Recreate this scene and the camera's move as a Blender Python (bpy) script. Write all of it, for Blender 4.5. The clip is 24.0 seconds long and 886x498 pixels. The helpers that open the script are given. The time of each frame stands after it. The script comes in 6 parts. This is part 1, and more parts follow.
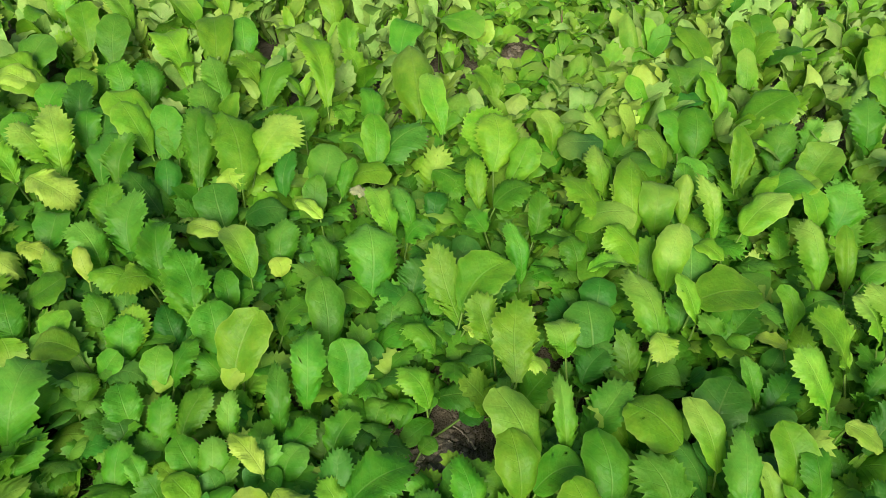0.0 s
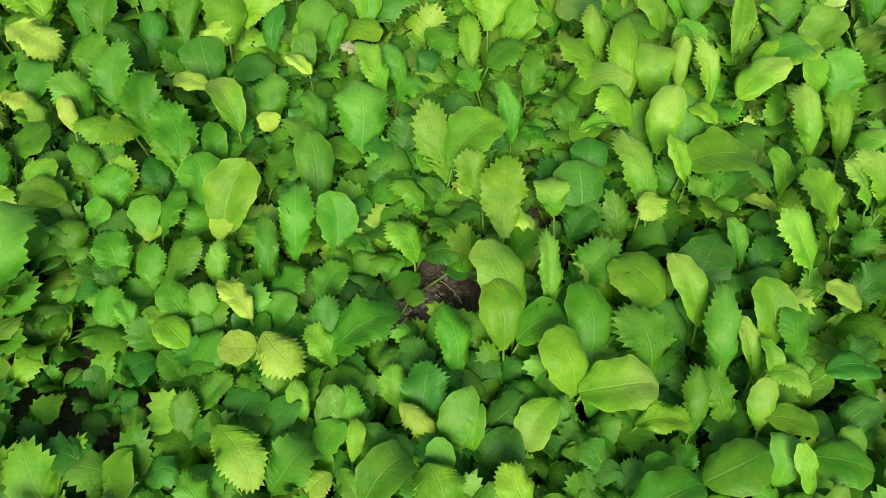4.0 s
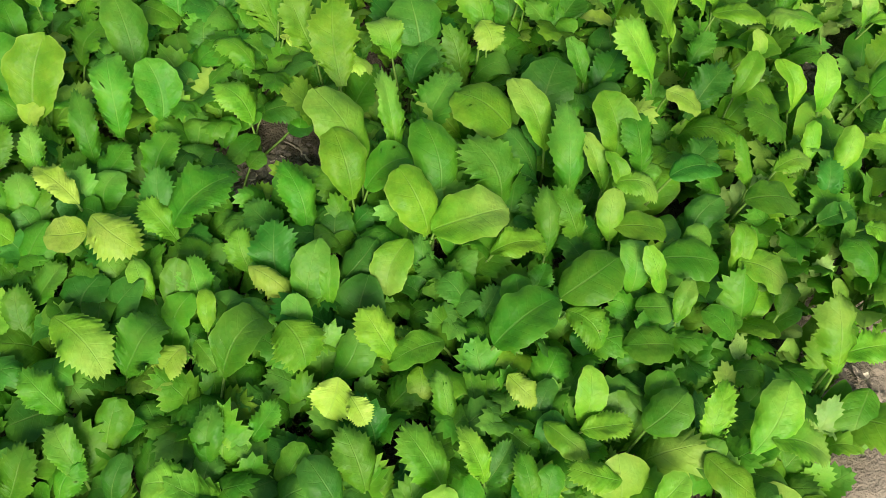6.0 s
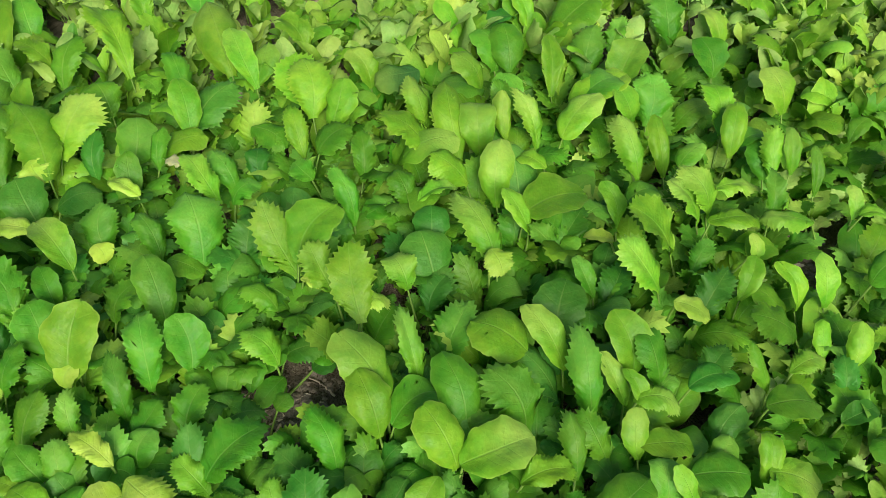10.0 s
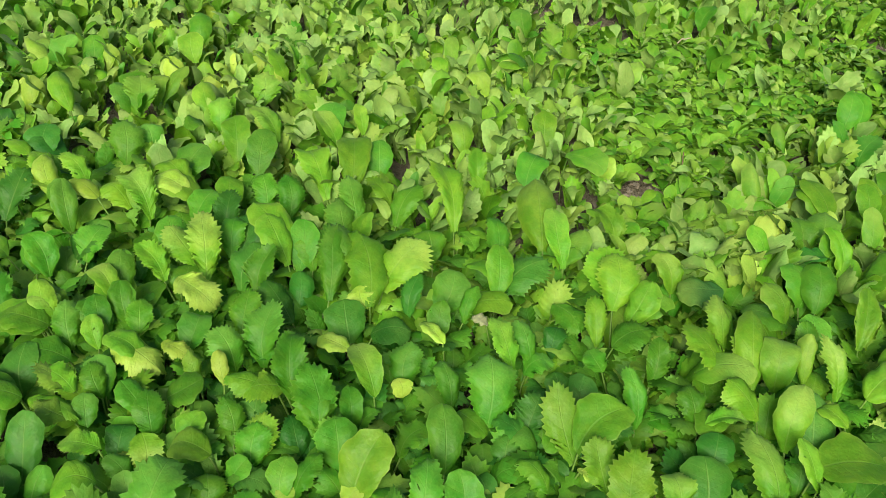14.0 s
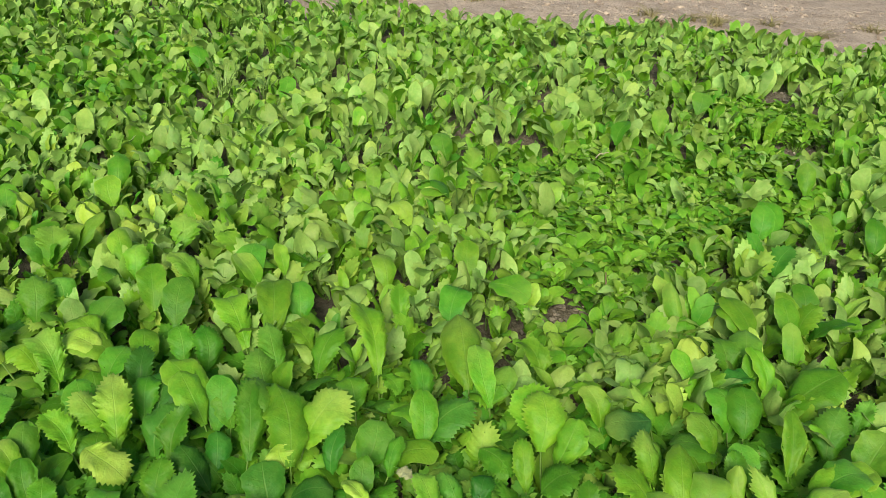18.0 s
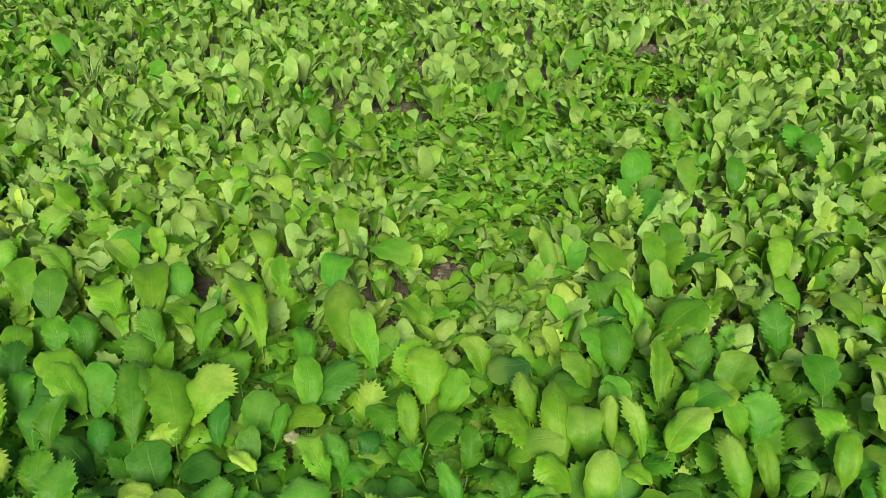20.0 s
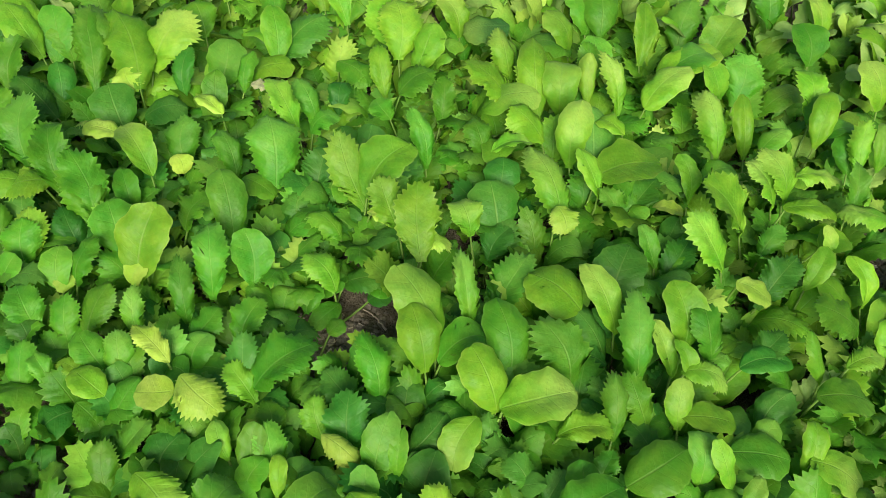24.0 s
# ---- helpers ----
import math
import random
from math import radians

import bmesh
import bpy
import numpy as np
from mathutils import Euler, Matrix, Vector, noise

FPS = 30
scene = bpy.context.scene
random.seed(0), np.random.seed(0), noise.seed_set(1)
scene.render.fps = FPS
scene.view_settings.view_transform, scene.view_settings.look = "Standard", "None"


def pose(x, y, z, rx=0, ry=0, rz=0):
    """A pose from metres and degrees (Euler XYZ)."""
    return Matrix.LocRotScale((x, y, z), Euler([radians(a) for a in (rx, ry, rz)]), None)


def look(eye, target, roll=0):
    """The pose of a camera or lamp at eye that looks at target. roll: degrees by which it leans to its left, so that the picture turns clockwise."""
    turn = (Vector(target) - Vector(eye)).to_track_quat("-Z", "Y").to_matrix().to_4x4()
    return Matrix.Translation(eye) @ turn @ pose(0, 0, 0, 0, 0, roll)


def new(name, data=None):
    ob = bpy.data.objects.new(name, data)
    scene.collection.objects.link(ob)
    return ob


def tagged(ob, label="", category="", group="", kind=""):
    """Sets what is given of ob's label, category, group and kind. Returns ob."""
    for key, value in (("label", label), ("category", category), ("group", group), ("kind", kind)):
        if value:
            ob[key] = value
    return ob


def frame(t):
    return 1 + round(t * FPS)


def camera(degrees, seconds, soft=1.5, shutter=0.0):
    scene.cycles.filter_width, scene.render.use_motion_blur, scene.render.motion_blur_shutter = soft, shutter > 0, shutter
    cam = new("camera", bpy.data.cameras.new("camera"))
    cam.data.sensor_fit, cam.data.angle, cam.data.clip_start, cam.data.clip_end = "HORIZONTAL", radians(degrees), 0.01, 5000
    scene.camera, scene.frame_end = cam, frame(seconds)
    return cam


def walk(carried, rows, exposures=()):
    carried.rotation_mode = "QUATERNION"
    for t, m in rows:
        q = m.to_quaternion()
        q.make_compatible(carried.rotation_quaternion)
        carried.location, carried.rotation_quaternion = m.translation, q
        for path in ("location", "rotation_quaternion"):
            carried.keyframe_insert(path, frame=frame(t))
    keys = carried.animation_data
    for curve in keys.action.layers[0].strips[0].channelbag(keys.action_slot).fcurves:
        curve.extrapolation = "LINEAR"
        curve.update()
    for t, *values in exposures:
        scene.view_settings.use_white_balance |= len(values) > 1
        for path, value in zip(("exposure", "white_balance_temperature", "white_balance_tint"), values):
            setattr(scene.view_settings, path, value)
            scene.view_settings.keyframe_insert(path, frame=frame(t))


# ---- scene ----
cam = camera(55.6, 24.0, soft=0.72)
PATH = [
    (0, (0.246, 0.135, 1.09), (0.064, 1.648, -0.206), 3.6),
    (0.5, (0.244, 0.128, 1.055), (0.073, 1.533, -0.357), 4.1),
    (1, (0.256, 0.124, 1.047), (0.149, 1.499, -0.401), 4.8),
    (1.5, (0.251, 0.13, 1.059), (0.121, 1.517, -0.375), 3.2),
    (3.5, (0.239, 0.108, 1.036), (0.063, 1.434, -0.451), 6.2),
    (4, (0.265, 0.107, 1.052), (0.132, 1.438, -0.435), 5.4),
    (4.5, (0.279, 0.102, 1.053), (0.197, 1.436, -0.434), 4.4),
    (5, (0.309, 0.088, 1.021), (0.309, 1.363, -0.521), 6.2),
    (5.5, (0.323, 0.085, 0.998), (0.413, 1.244, -0.629), 8.7),
    (6, (0.34, 0.1, 1.003), (0.476, 1.226, -0.645), 7.4),
    (6.5, (0.365, 0.096, 1.024), (0.524, 1.294, -0.569), 4.0),
    (7, (0.364, 0.104, 1.037), (0.555, 1.358, -0.51), 3.3),
    (7.5, (0.366, 0.125, 1.061), (0.601, 1.474, -0.396), 2.2),
    (8, (0.359, 0.13, 1.063), (0.574, 1.513, -0.366), 1.3),
    (8.5, (0.342, 0.132, 1.075), (0.516, 1.548, -0.327), 1.0),
    (9, (0.331, 0.133, 1.079), (0.463, 1.559, -0.317), 0.8),
    (9.5, (0.327, 0.137, 1.077), (0.446, 1.572, -0.311), 1.1),
    (10, (0.329, 0.138, 1.08), (0.434, 1.58, -0.302), 0.7),
    (10.5, (0.305, 0.115, 1.075), (0.335, 1.578, -0.289), 0.7),
    (12.5, (0.3, 0.158, 1.08), (0.334, 1.527, -0.378), 1.6),
    (13, (0.227, 0.147, 1.113), (0.093, 1.644, -0.206), 3.5),
    (13.5, (0.193, 0.124, 1.141), (-0.113, 1.645, -0.122), 3.3),
    (14, (0.174, 0.112, 1.16), (-0.246, 1.719, 0.046), 4.2),
    (14.5, (0.186, 0.109, 1.169), (-0.253, 1.707, 0.049), 3.6),
    (15, (0.165, 0.119, 1.163), (-0.35, 1.698, 0.047), 4.7),
    (15.5, (0.118, 0.128, 1.173), (-0.508, 1.657, 0.046), 6.4),
    (16, (0.095, 0.121, 1.184), (-0.704, 1.63, 0.143), 7.2),
    (16.5, (0.107, 0.131, 1.198), (-0.66, 1.684, 0.198), 6.7),
    (17, (0.13, 0.159, 1.197), (-0.525, 1.754, 0.184), 6.1),
    (17.5, (0.176, 0.195, 1.222), (-0.31, 1.881, 0.263), 4.2),
    (19.5, (0.262, 0.193, 1.249), (0.119, 1.985, 0.372), 1.8),
    (20, (0.294, 0.166, 1.226), (0.174, 1.919, 0.27), 1.1),
    (20.5, (0.33, 0.169, 1.181), (0.323, 1.826, 0.061), 2.2),
    (21, (0.353, 0.161, 1.115), (0.473, 1.692, -0.167), 5.1),
    (21.5, (0.367, 0.134, 1.063), (0.542, 1.531, -0.358), 6.1),
    (22, (0.346, 0.108, 1.033), (0.512, 1.405, -0.481), 6.0),
    (22.5, (0.334, 0.099, 1.043), (0.343, 1.396, -0.48), 4.4),
    (23, (0.324, 0.1, 1.046), (0.323, 1.465, -0.416), 6.1),
    (23.5, (0.333, 0.097, 1.048), (0.298, 1.48, -0.396), 4.7),
    (24, (0.328, 0.104, 1.06), (0.285, 1.496, -0.375), 3.9),
]
walk(cam, [(t, look(eye, target, roll)) for t, eye, target, roll in PATH],
     [(0, 0.47), (1, 0.49), (4, 0.57), (7, 0.59), (8, 0.55), (9, 0.52), (10.5, 0.52), (12.5, 0.49), (14, 0.45), (16, 0.34), (19.5, 0.3), (21, 0.23), (22, 0.42), (23, 0.55), (24, 0.59)])

# ---------------------------------------------------------------- light
world = bpy.data.worlds.new("world")
scene.world = world
world.use_nodes = True
wn = world.node_tree.nodes
sky = wn.new("ShaderNodeTexSky")
sky.sky_type, sky.sun_disc = "NISHITA", False
SUN_EL, SUN_AZ = radians(34), radians(174)          # azimuth from +y, clockwise positive
sky.sun_elevation, sky.sun_rotation = SUN_EL, SUN_AZ
sky.air_density, sky.dust_density = 1.0, 3.0
wn["Background"].inputs["Strength"].default_value = 0.088
world.node_tree.links.new(sky.outputs[0], wn["Background"].inputs["Color"])
sun = new("sun", bpy.data.lights.new("sun", "SUN"))
sun.data.energy, sun.data.angle, sun.data.color = 3.2, radians(26), (1.0, 0.93, 0.80)
sun.matrix_world = look((math.sin(SUN_AZ) * math.cos(SUN_EL) * 20, math.cos(SUN_AZ) * math.cos(SUN_EL) * 20, math.sin(SUN_EL) * 20), (0, 0, 0))


# ---------------------------------------------------------------- materials
class Nodes:
    """A short way to write node trees."""

    def __init__(self, name):
        self.mat = bpy.data.materials.new(name)
        self.mat.use_nodes = True
        self.tree = self.mat.node_tree
        self.shader = self.tree.nodes["Principled BSDF"]
        self.out = self.tree.nodes["Material Output"]

    def put(self, socket, value):
        if isinstance(value, bpy.types.NodeSocket):
            self.tree.links.new(value, socket)
        else:
            socket.default_value = value

    def node(self, kind, **values):
        n = self.tree.nodes.new(kind)
        for key, value in values.items():
            self.put(n.inputs[key.replace("_", " ")], value)
        return n

    def maths(self, op, a, b=0.0, c=0.0):
        n = self.tree.nodes.new("ShaderNodeMath")
        n.operation = op
        for i, v in enumerate((a, b, c)):
            self.put(n.inputs[i], v)
        return n.outputs[0]

    def mix(self, fac, a, b):
        n = self.tree.nodes.new("ShaderNodeMix")
        n.data_type = "RGBA"
        self.put(n.inputs[0], fac)
        self.put(n.inputs[6], a if isinstance(a, bpy.types.NodeSocket) else (*a, 1))
        self.put(n.inputs[7], b if isinstance(b, bpy.types.NodeSocket) else (*b, 1))
        return n.outputs[2]

    def step(self, v, lo, hi, a=0.0, b=1.0):
        n = self.tree.nodes.new("ShaderNodeMapRange")
        n.interpolation_type = "SMOOTHSTEP"
        for i, x in enumerate((v, lo, hi, a, b)):
            self.put(n.inputs[i], x)
        return n.outputs[0]

    def noise(self, where, scale, detail=3.0, rough=0.5):
        n = self.node("ShaderNodeTexNoise", Vector=where, Scale=scale, Detail=detail, Roughness=rough)
        return n.outputs["Fac"]


def leaf_material(name, base, tip, lip=(0.33, 0.49, 0.075), rough=0.50, glow=0.24):
    """Green blade: midrib and side veins along the leaf's own axes, blistered skin, patchy colour, light passing through."""
    k = Nodes(name)
    uv = k.node("ShaderNodeUVMap").outputs[0]
    xyz = k.node("ShaderNodeSeparateXYZ", Vector=uv)
    across = k.maths("ABSOLUTE", k.maths("SUBTRACT", xyz.outputs[0], 0.5))
    along = xyz.outputs[1]
    place = k.node("ShaderNodeNewGeometry")
    rnd = k.maths("FRACT", k.maths("ADD", k.node("ShaderNodeObjectInfo").outputs["Random"], place.outputs["Random Per Island"]))
    patch = k.noise(place.outputs["Position"], 28.0, 3.0)
    speck = k.noise(place.outputs["Position"], 320.0, 2.0)
    quilt = k.node("ShaderNodeTexVoronoi", Vector=place.outputs["Position"], Scale=170.0).outputs["Distance"]
    # veins
    mid = k.step(across, 0.006, 0.028, 1.0, 0.0)
    wob = k.maths("MULTIPLY", patch, 0.5)
    run = k.maths("ADD", k.maths("MULTIPLY", along, 8.0), wob)
    saw = k.maths("ABSOLUTE", k.maths("SUBTRACT", k.maths("FRACT", run), 0.5))
    side = k.maths("MULTIPLY", k.step(saw, 0.0, 0.07, 1.0, 0.0), k.step(across, 0.30, 0.46, 0.8, 0.1))
    vein = k.maths("MAXIMUM", mid, k.maths("MULTIPLY", side, 0.40))
    pale = k.maths("MULTIPLY", k.step(k.maths("ADD", along, k.maths("MULTIPLY", patch, 0.3)), 0.55, 1.2), k.step(k.maths("FRACT", k.maths("MULTIPLY", rnd, 3.71)), 0.25, 1.0, 0.0, 0.75))
    colour = k.mix(k.step(patch, 0.35, 0.70), base, tip)
    colour = k.mix(k.step(across, 0.34, 0.5, 0.0, 0.7), colour, tip)
    # thin pale margin, with the light along the rim painted in as well
    colour = k.mix(k.step(across, 0.465, 0.5, 0.0, 0.45), colour, lip)
    colour = k.mix(pale, colour, lip)
    colour = k.mix(k.maths("MULTIPLY", vein, 0.24), colour, (0.27, 0.45, 0.10))
    hue = k.node("ShaderNodeHueSaturation", Hue=k.step(rnd, 0.0, 1.0, 0.492, 0.508), Saturation=1.0,
                 Value=k.step(k.maths("FRACT", k.maths("MULTIPLY", rnd, 7.13)), 0.0, 1.0, 0.82, 1.20), Color=colour)
    mottle = k.node("ShaderNodeHueSaturation", Hue=k.step(k.noise(place.outputs["Position"], 75.0, 4.0, 0.6), 0.3, 0.7, 0.494, 0.506), Saturation=1.0,
                    Value=k.step(k.noise(place.outputs["Position"], 110.0, 4.0, 0.65), 0.3, 0.7, 0.93, 1.07), Color=hue.outputs[0])
    colour = mottle.outputs[0]
    height = k.maths("ADD", k.maths("ADD", k.maths("MULTIPLY", saw, 0.10), k.maths("MULTIPLY", quilt, 0.5)), k.maths("ADD", k.maths("MULTIPLY", vein, -0.5), k.maths("MULTIPLY", speck, 0.2)))
    bump = k.node("ShaderNodeBump", Strength=0.42, Distance=0.0022, Height=height)
    k.put(k.shader.inputs["Base Color"], colour)
    k.put(k.shader.inputs["Roughness"], k.step(speck, 0.3, 0.7, rough - 0.07, rough + 0.1))
    k.put(k.shader.inputs["Specular IOR Level"], 0.25)
    k.put(k.shader.inputs["Normal"], bump.outputs[0])
    back = k.node("ShaderNodeBsdfTranslucent", Color=k.mix(0.6, colour, (0.17, 0.46, 0.018)), Normal=bump.outputs[0])
    both = k.node("ShaderNodeMixShader", Fac=glow)
    k.put(both.inputs[1], k.shader.outputs[0])
    k.put(both.inputs[2], back.outputs[0])
    k.put(k.out.inputs["Surface"], both.outputs[0])
    return k.mat


TONES = {
    # pale green, with the haze and sky sheen of distance mixed into the colour
    "p": leaf_material("leaf pale green and haze", (0.228, 0.428, 0.082), (0.318, 0.505, 0.125)),
    "l": leaf_material("leaf light green", (0.110, 0.316, 0.014), (0.176, 0.394, 0.022), (0.33, 0.50, 0.085)),
    "m": leaf_material("leaf mid green", (0.062, 0.240, 0.011), (0.098, 0.292, 0.016), (0.18, 0.41, 0.055)),
    # deep green of dark leaves, also painted shade on the low ones
    "d": leaf_material("leaf deep and shaded green", (0.033, 0.164, 0.013), (0.052, 0.206, 0.018), (0.11, 0.30, 0.04)),
    "y": leaf_material("leaf yellowing", (0.315, 0.530, 0.045), (0.405, 0.595, 0.085)),
    "b": leaf_material("leaf blue green", (0.058, 0.205, 0.038), (0.080, 0.240, 0.045)),
}


def plain(name, base, other, scale, rough=0.9, relief=0.4, depth=0.004):
    k = Nodes(name)
    p = k.node("ShaderNodeNewGeometry").outputs["Position"]
    a, b = k.noise(p, scale, 5.0, 0.6), k.noise(p, scale * 7.3, 4.0, 0.65)
    colour = k.mix(k.step(a, 0.3, 0.7), base, other)
    colour = k.mix(k.step(b, 0.35, 0.75, 0.0, 0.5), colour, [c * 0.55 for c in base])
    k.put(k.shader.inputs["Base Color"], colour)
    k.put(k.shader.inputs["Roughness"], rough)
    k.put(k.shader.inputs["Normal"], k.node("ShaderNodeBump", Strength=relief, Distance=depth, Height=k.maths("ADD", a, b)).outputs[0])
    return k.mat


STALK = plain("leaf stalk", (0.13, 0.27, 0.035), (0.19, 0.33, 0.06), 60.0, 0.5, 0.1, 0.001)
CLOD = plain("dry soil clod", (0.23, 0.19, 0.135), (0.38, 0.325, 0.24), 40.0)
PALECLOD = plain("pale soil clod", (0.38, 0.305, 0.225), (0.54, 0.45, 0.34), 30.0)
STRAW = plain("dry straw", (0.55, 0.46, 0.32), (0.70, 0.62, 0.48), 50.0, 0.8)
BEDCLOD = plain("bed soil clod", (0.17, 0.148, 0.112), (0.30, 0.265, 0.205), 45.0)
WOODY = plain("brown stick", (0.16, 0.10, 0.06), (0.24, 0.16, 0.10), 70.0)
GRASS = plain("grass blade", (0.16, 0.30, 0.05), (0.24, 0.38, 0.09), 20.0, 0.5, 0.1, 0.001)
DRYGRASS = plain("dry grass blade", (0.24, 0.24, 0.08), (0.40, 0.33, 0.15), 20.0, 0.7, 0.1, 0.001)
PAPER = plain("paper scrap", (0.70, 0.74, 0.78), (0.58, 0.64, 0.70), 80.0, 0.4, 0.2, 0.001)
DEADLEAF = plain("dead leaf", (0.30, 0.25, 0.19), (0.20, 0.155, 0.11), 60.0, 0.8)
RUSTLEAF = plain("rust leaf", (0.34, 0.15, 0.06), (0.24, 0.10, 0.04), 60.0, 0.8)
WITHERED = plain("withered leaf", (0.40, 0.45, 0.22), (0.27, 0.29, 0.12), 60.0, 0.8)


TONES["w"] = WITHERED


def soil_material():
    """Dark crumbly soil in the bed, pale trodden soil outside it, told apart by the sheet's 'bed' layer."""
    k = Nodes("soil")
    p = k.node("ShaderNodeNewGeometry").outputs["Position"]
    att = k.tree.nodes.new("ShaderNodeAttribute")
    att.attribute_name = "bed"
    a, b, c = k.noise(p, 6.0, 5.0, 0.6), k.noise(p, 45.0, 5.0, 0.65), k.noise(p, 260.0, 3.0, 0.6)
    # layer that blends the darker and the paler path tone
    dry = k.tree.nodes.new("ShaderNodeAttribute")
    dry.attribute_name = "dry"
    pale = k.mix(k.step(a, 0.3, 0.7), (0.42, 0.335, 0.25), (0.60, 0.505, 0.39))
    darker_path = k.mix(k.step(a, 0.3, 0.7), (0.19, 0.16, 0.115), (0.32, 0.275, 0.205))
    path = k.mix(dry.outputs["Fac"], darker_path, pale)
    path = k.mix(k.step(b, 0.45, 0.75, 0.0, 0.6), path, (0.14, 0.112, 0.077))
    bed = k.mix(k.step(b, 0.3, 0.7), (0.12, 0.101, 0.064), (0.26, 0.224, 0.150))
    colour = k.mix(att.outputs["Fac"], path, bed)
    k.put(k.shader.inputs["Base Color"], colour)
    k.put(k.shader.inputs["Roughness"], 0.95)
    h = k.maths("ADD", b, k.maths("MULTIPLY", c, 0.5))
    k.put(k.shader.inputs["Normal"], k.node("ShaderNodeBump", Strength=1.0, Distance=0.016, Height=h).outputs[0])
    return k.mat


SOIL = soil_material()


# ---------------------------------------------------------------- plan of the bed
BED = [(0.50, -0.30), (1.064, 0.661), (1.512, 1.526), (3.75, 5.82), (0.9, 5.84), (-0.4, 5.72), (-1.4, 5.80), (-2.0, 5.62), (-2.25, 6.30), (-2.75, 6.40), (-2.95, 5.75), (-3.4, 5.75), (-6.6, 5.2), (-6.6, 4.6), (-2.54, 1.895), (-1.048, 0.826), (-0.318, 0.176)]


def inside(x, y):
    """How far the place lies within the bed's edge, negative outside (numpy arrays or numbers)."""
    x, y = np.asarray(x, float), np.asarray(y, float)
    best, hit = np.full(x.shape, 1e9), np.zeros(x.shape, bool)
    for (ax, ay), (bx, by) in zip(BED, BED[1:] + BED[:1]):
        ex, ey = bx - ax, by - ay
        s = np.clip(((x - ax) * ex + (y - ay) * ey) / (ex * ex + ey * ey), 0, 1)
        best = np.minimum(best, np.hypot(x - ax - s * ex, y - ay - s * ey))
        with np.errstate(divide="ignore", invalid="ignore"):
            cross = ((ay > y) != (by > y)) & (x < ex * (y - ay) / (ey if ey else 1e-12) + ax)
        hit ^= cross
    return np.where(hit, best, -best)


def waves(x, y, scale, seed):
    """Smooth wandering values in about -1..1, cheap and repeatable."""
    r = np.random.RandomState(seed)
    v = 0
    for i in range(7):
        a, f, p = r.uniform(0, 6.283), r.uniform(0.6, 1.6) / scale, r.uniform(0, 6.283)
        v = v + np.sin((x * np.cos(a) + y * np.sin(a)) * f * 6.283 + p)
    return v / 3.2


def near_spot(x, y, spots):
    """1 in the middle of a spot (x, y, rx, ry), 0 beyond it."""
    v = np.zeros(np.shape(x))
    for sx, sy, rx, ry in spots:
        v = np.maximum(v, np.clip(1.5 - 1.2 * np.hypot((x - sx) / rx, (y - sy) / ry), 0, 1))
    return v


BARE = [(0.17, 0.93, 0.085, 0.07), (0.13, 0.88, 0.07, 0.06), (-0.25, 0.70, 0.04, 0.04), (-0.14, 0.59, 0.06, 0.05), (0.19, 2.21, 0.085, 0.13), (1.07, 1.16, 0.05, 0.10),
        (-0.11, 3.52, 0.08, 0.11), (1.08, 4.7, 0.09, 0.16), (-2.7, 5.2, 0.10, 0.14), (2.16, 4.9, 0.14, 0.12), (1.68, 3.24, 0.07, 0.1), (1.05, 3.80, 0.09, 0.14), (0.80, 3.42, 0.06, 0.10), (0.44, 1.0, 0.05, 0.05)]
LOW = [(0.17, 2.02, 0.11, 0.14), (0.26, 2.32, 0.26, 0.26), (0.28, 2.72, 0.42, 0.42), (0.52, 3.05, 0.46, 0.42), (0.20, 3.20, 0.42, 0.30), (0.85, 3.60, 0.26, 0.45), (0.98, 4.15, 0.22, 0.45)]


# ---------------------------------------------------------------- ground
def link_mesh(name, verts, faces, mats, uvs=None, index=None, smooth=True):
    me = bpy.data.meshes.new(name)
    verts, faces = np.asarray(verts, np.float32), np.asarray(faces, np.int32)
    n, m = faces.shape
    me.vertices.add(len(verts))
    me.vertices.foreach_set("co", verts.ravel())
    me.loops.add(n * m)
    me.loops.foreach_set("vertex_index", faces.ravel())
    me.polygons.add(n)
    me.polygons.foreach_set("loop_start", np.arange(0, n * m, m, dtype=np.int32))
    me.polygons.foreach_set("loop_total", np.full(n, m, np.int32))
    me.polygons.foreach_set("use_smooth", np.full(n, smooth, bool))
    for mat in mats:
        me.materials.append(mat)
    if index is not None:
        me.polygons.foreach_set("material_index", np.asarray(index, np.int32))
    if uvs is not None:
        me.uv_layers.new(name="UVMap").data.foreach_set("uv", np.asarray(uvs, np.float32)[faces.ravel()].ravel())
    me.update()
    me.validate()
    return me


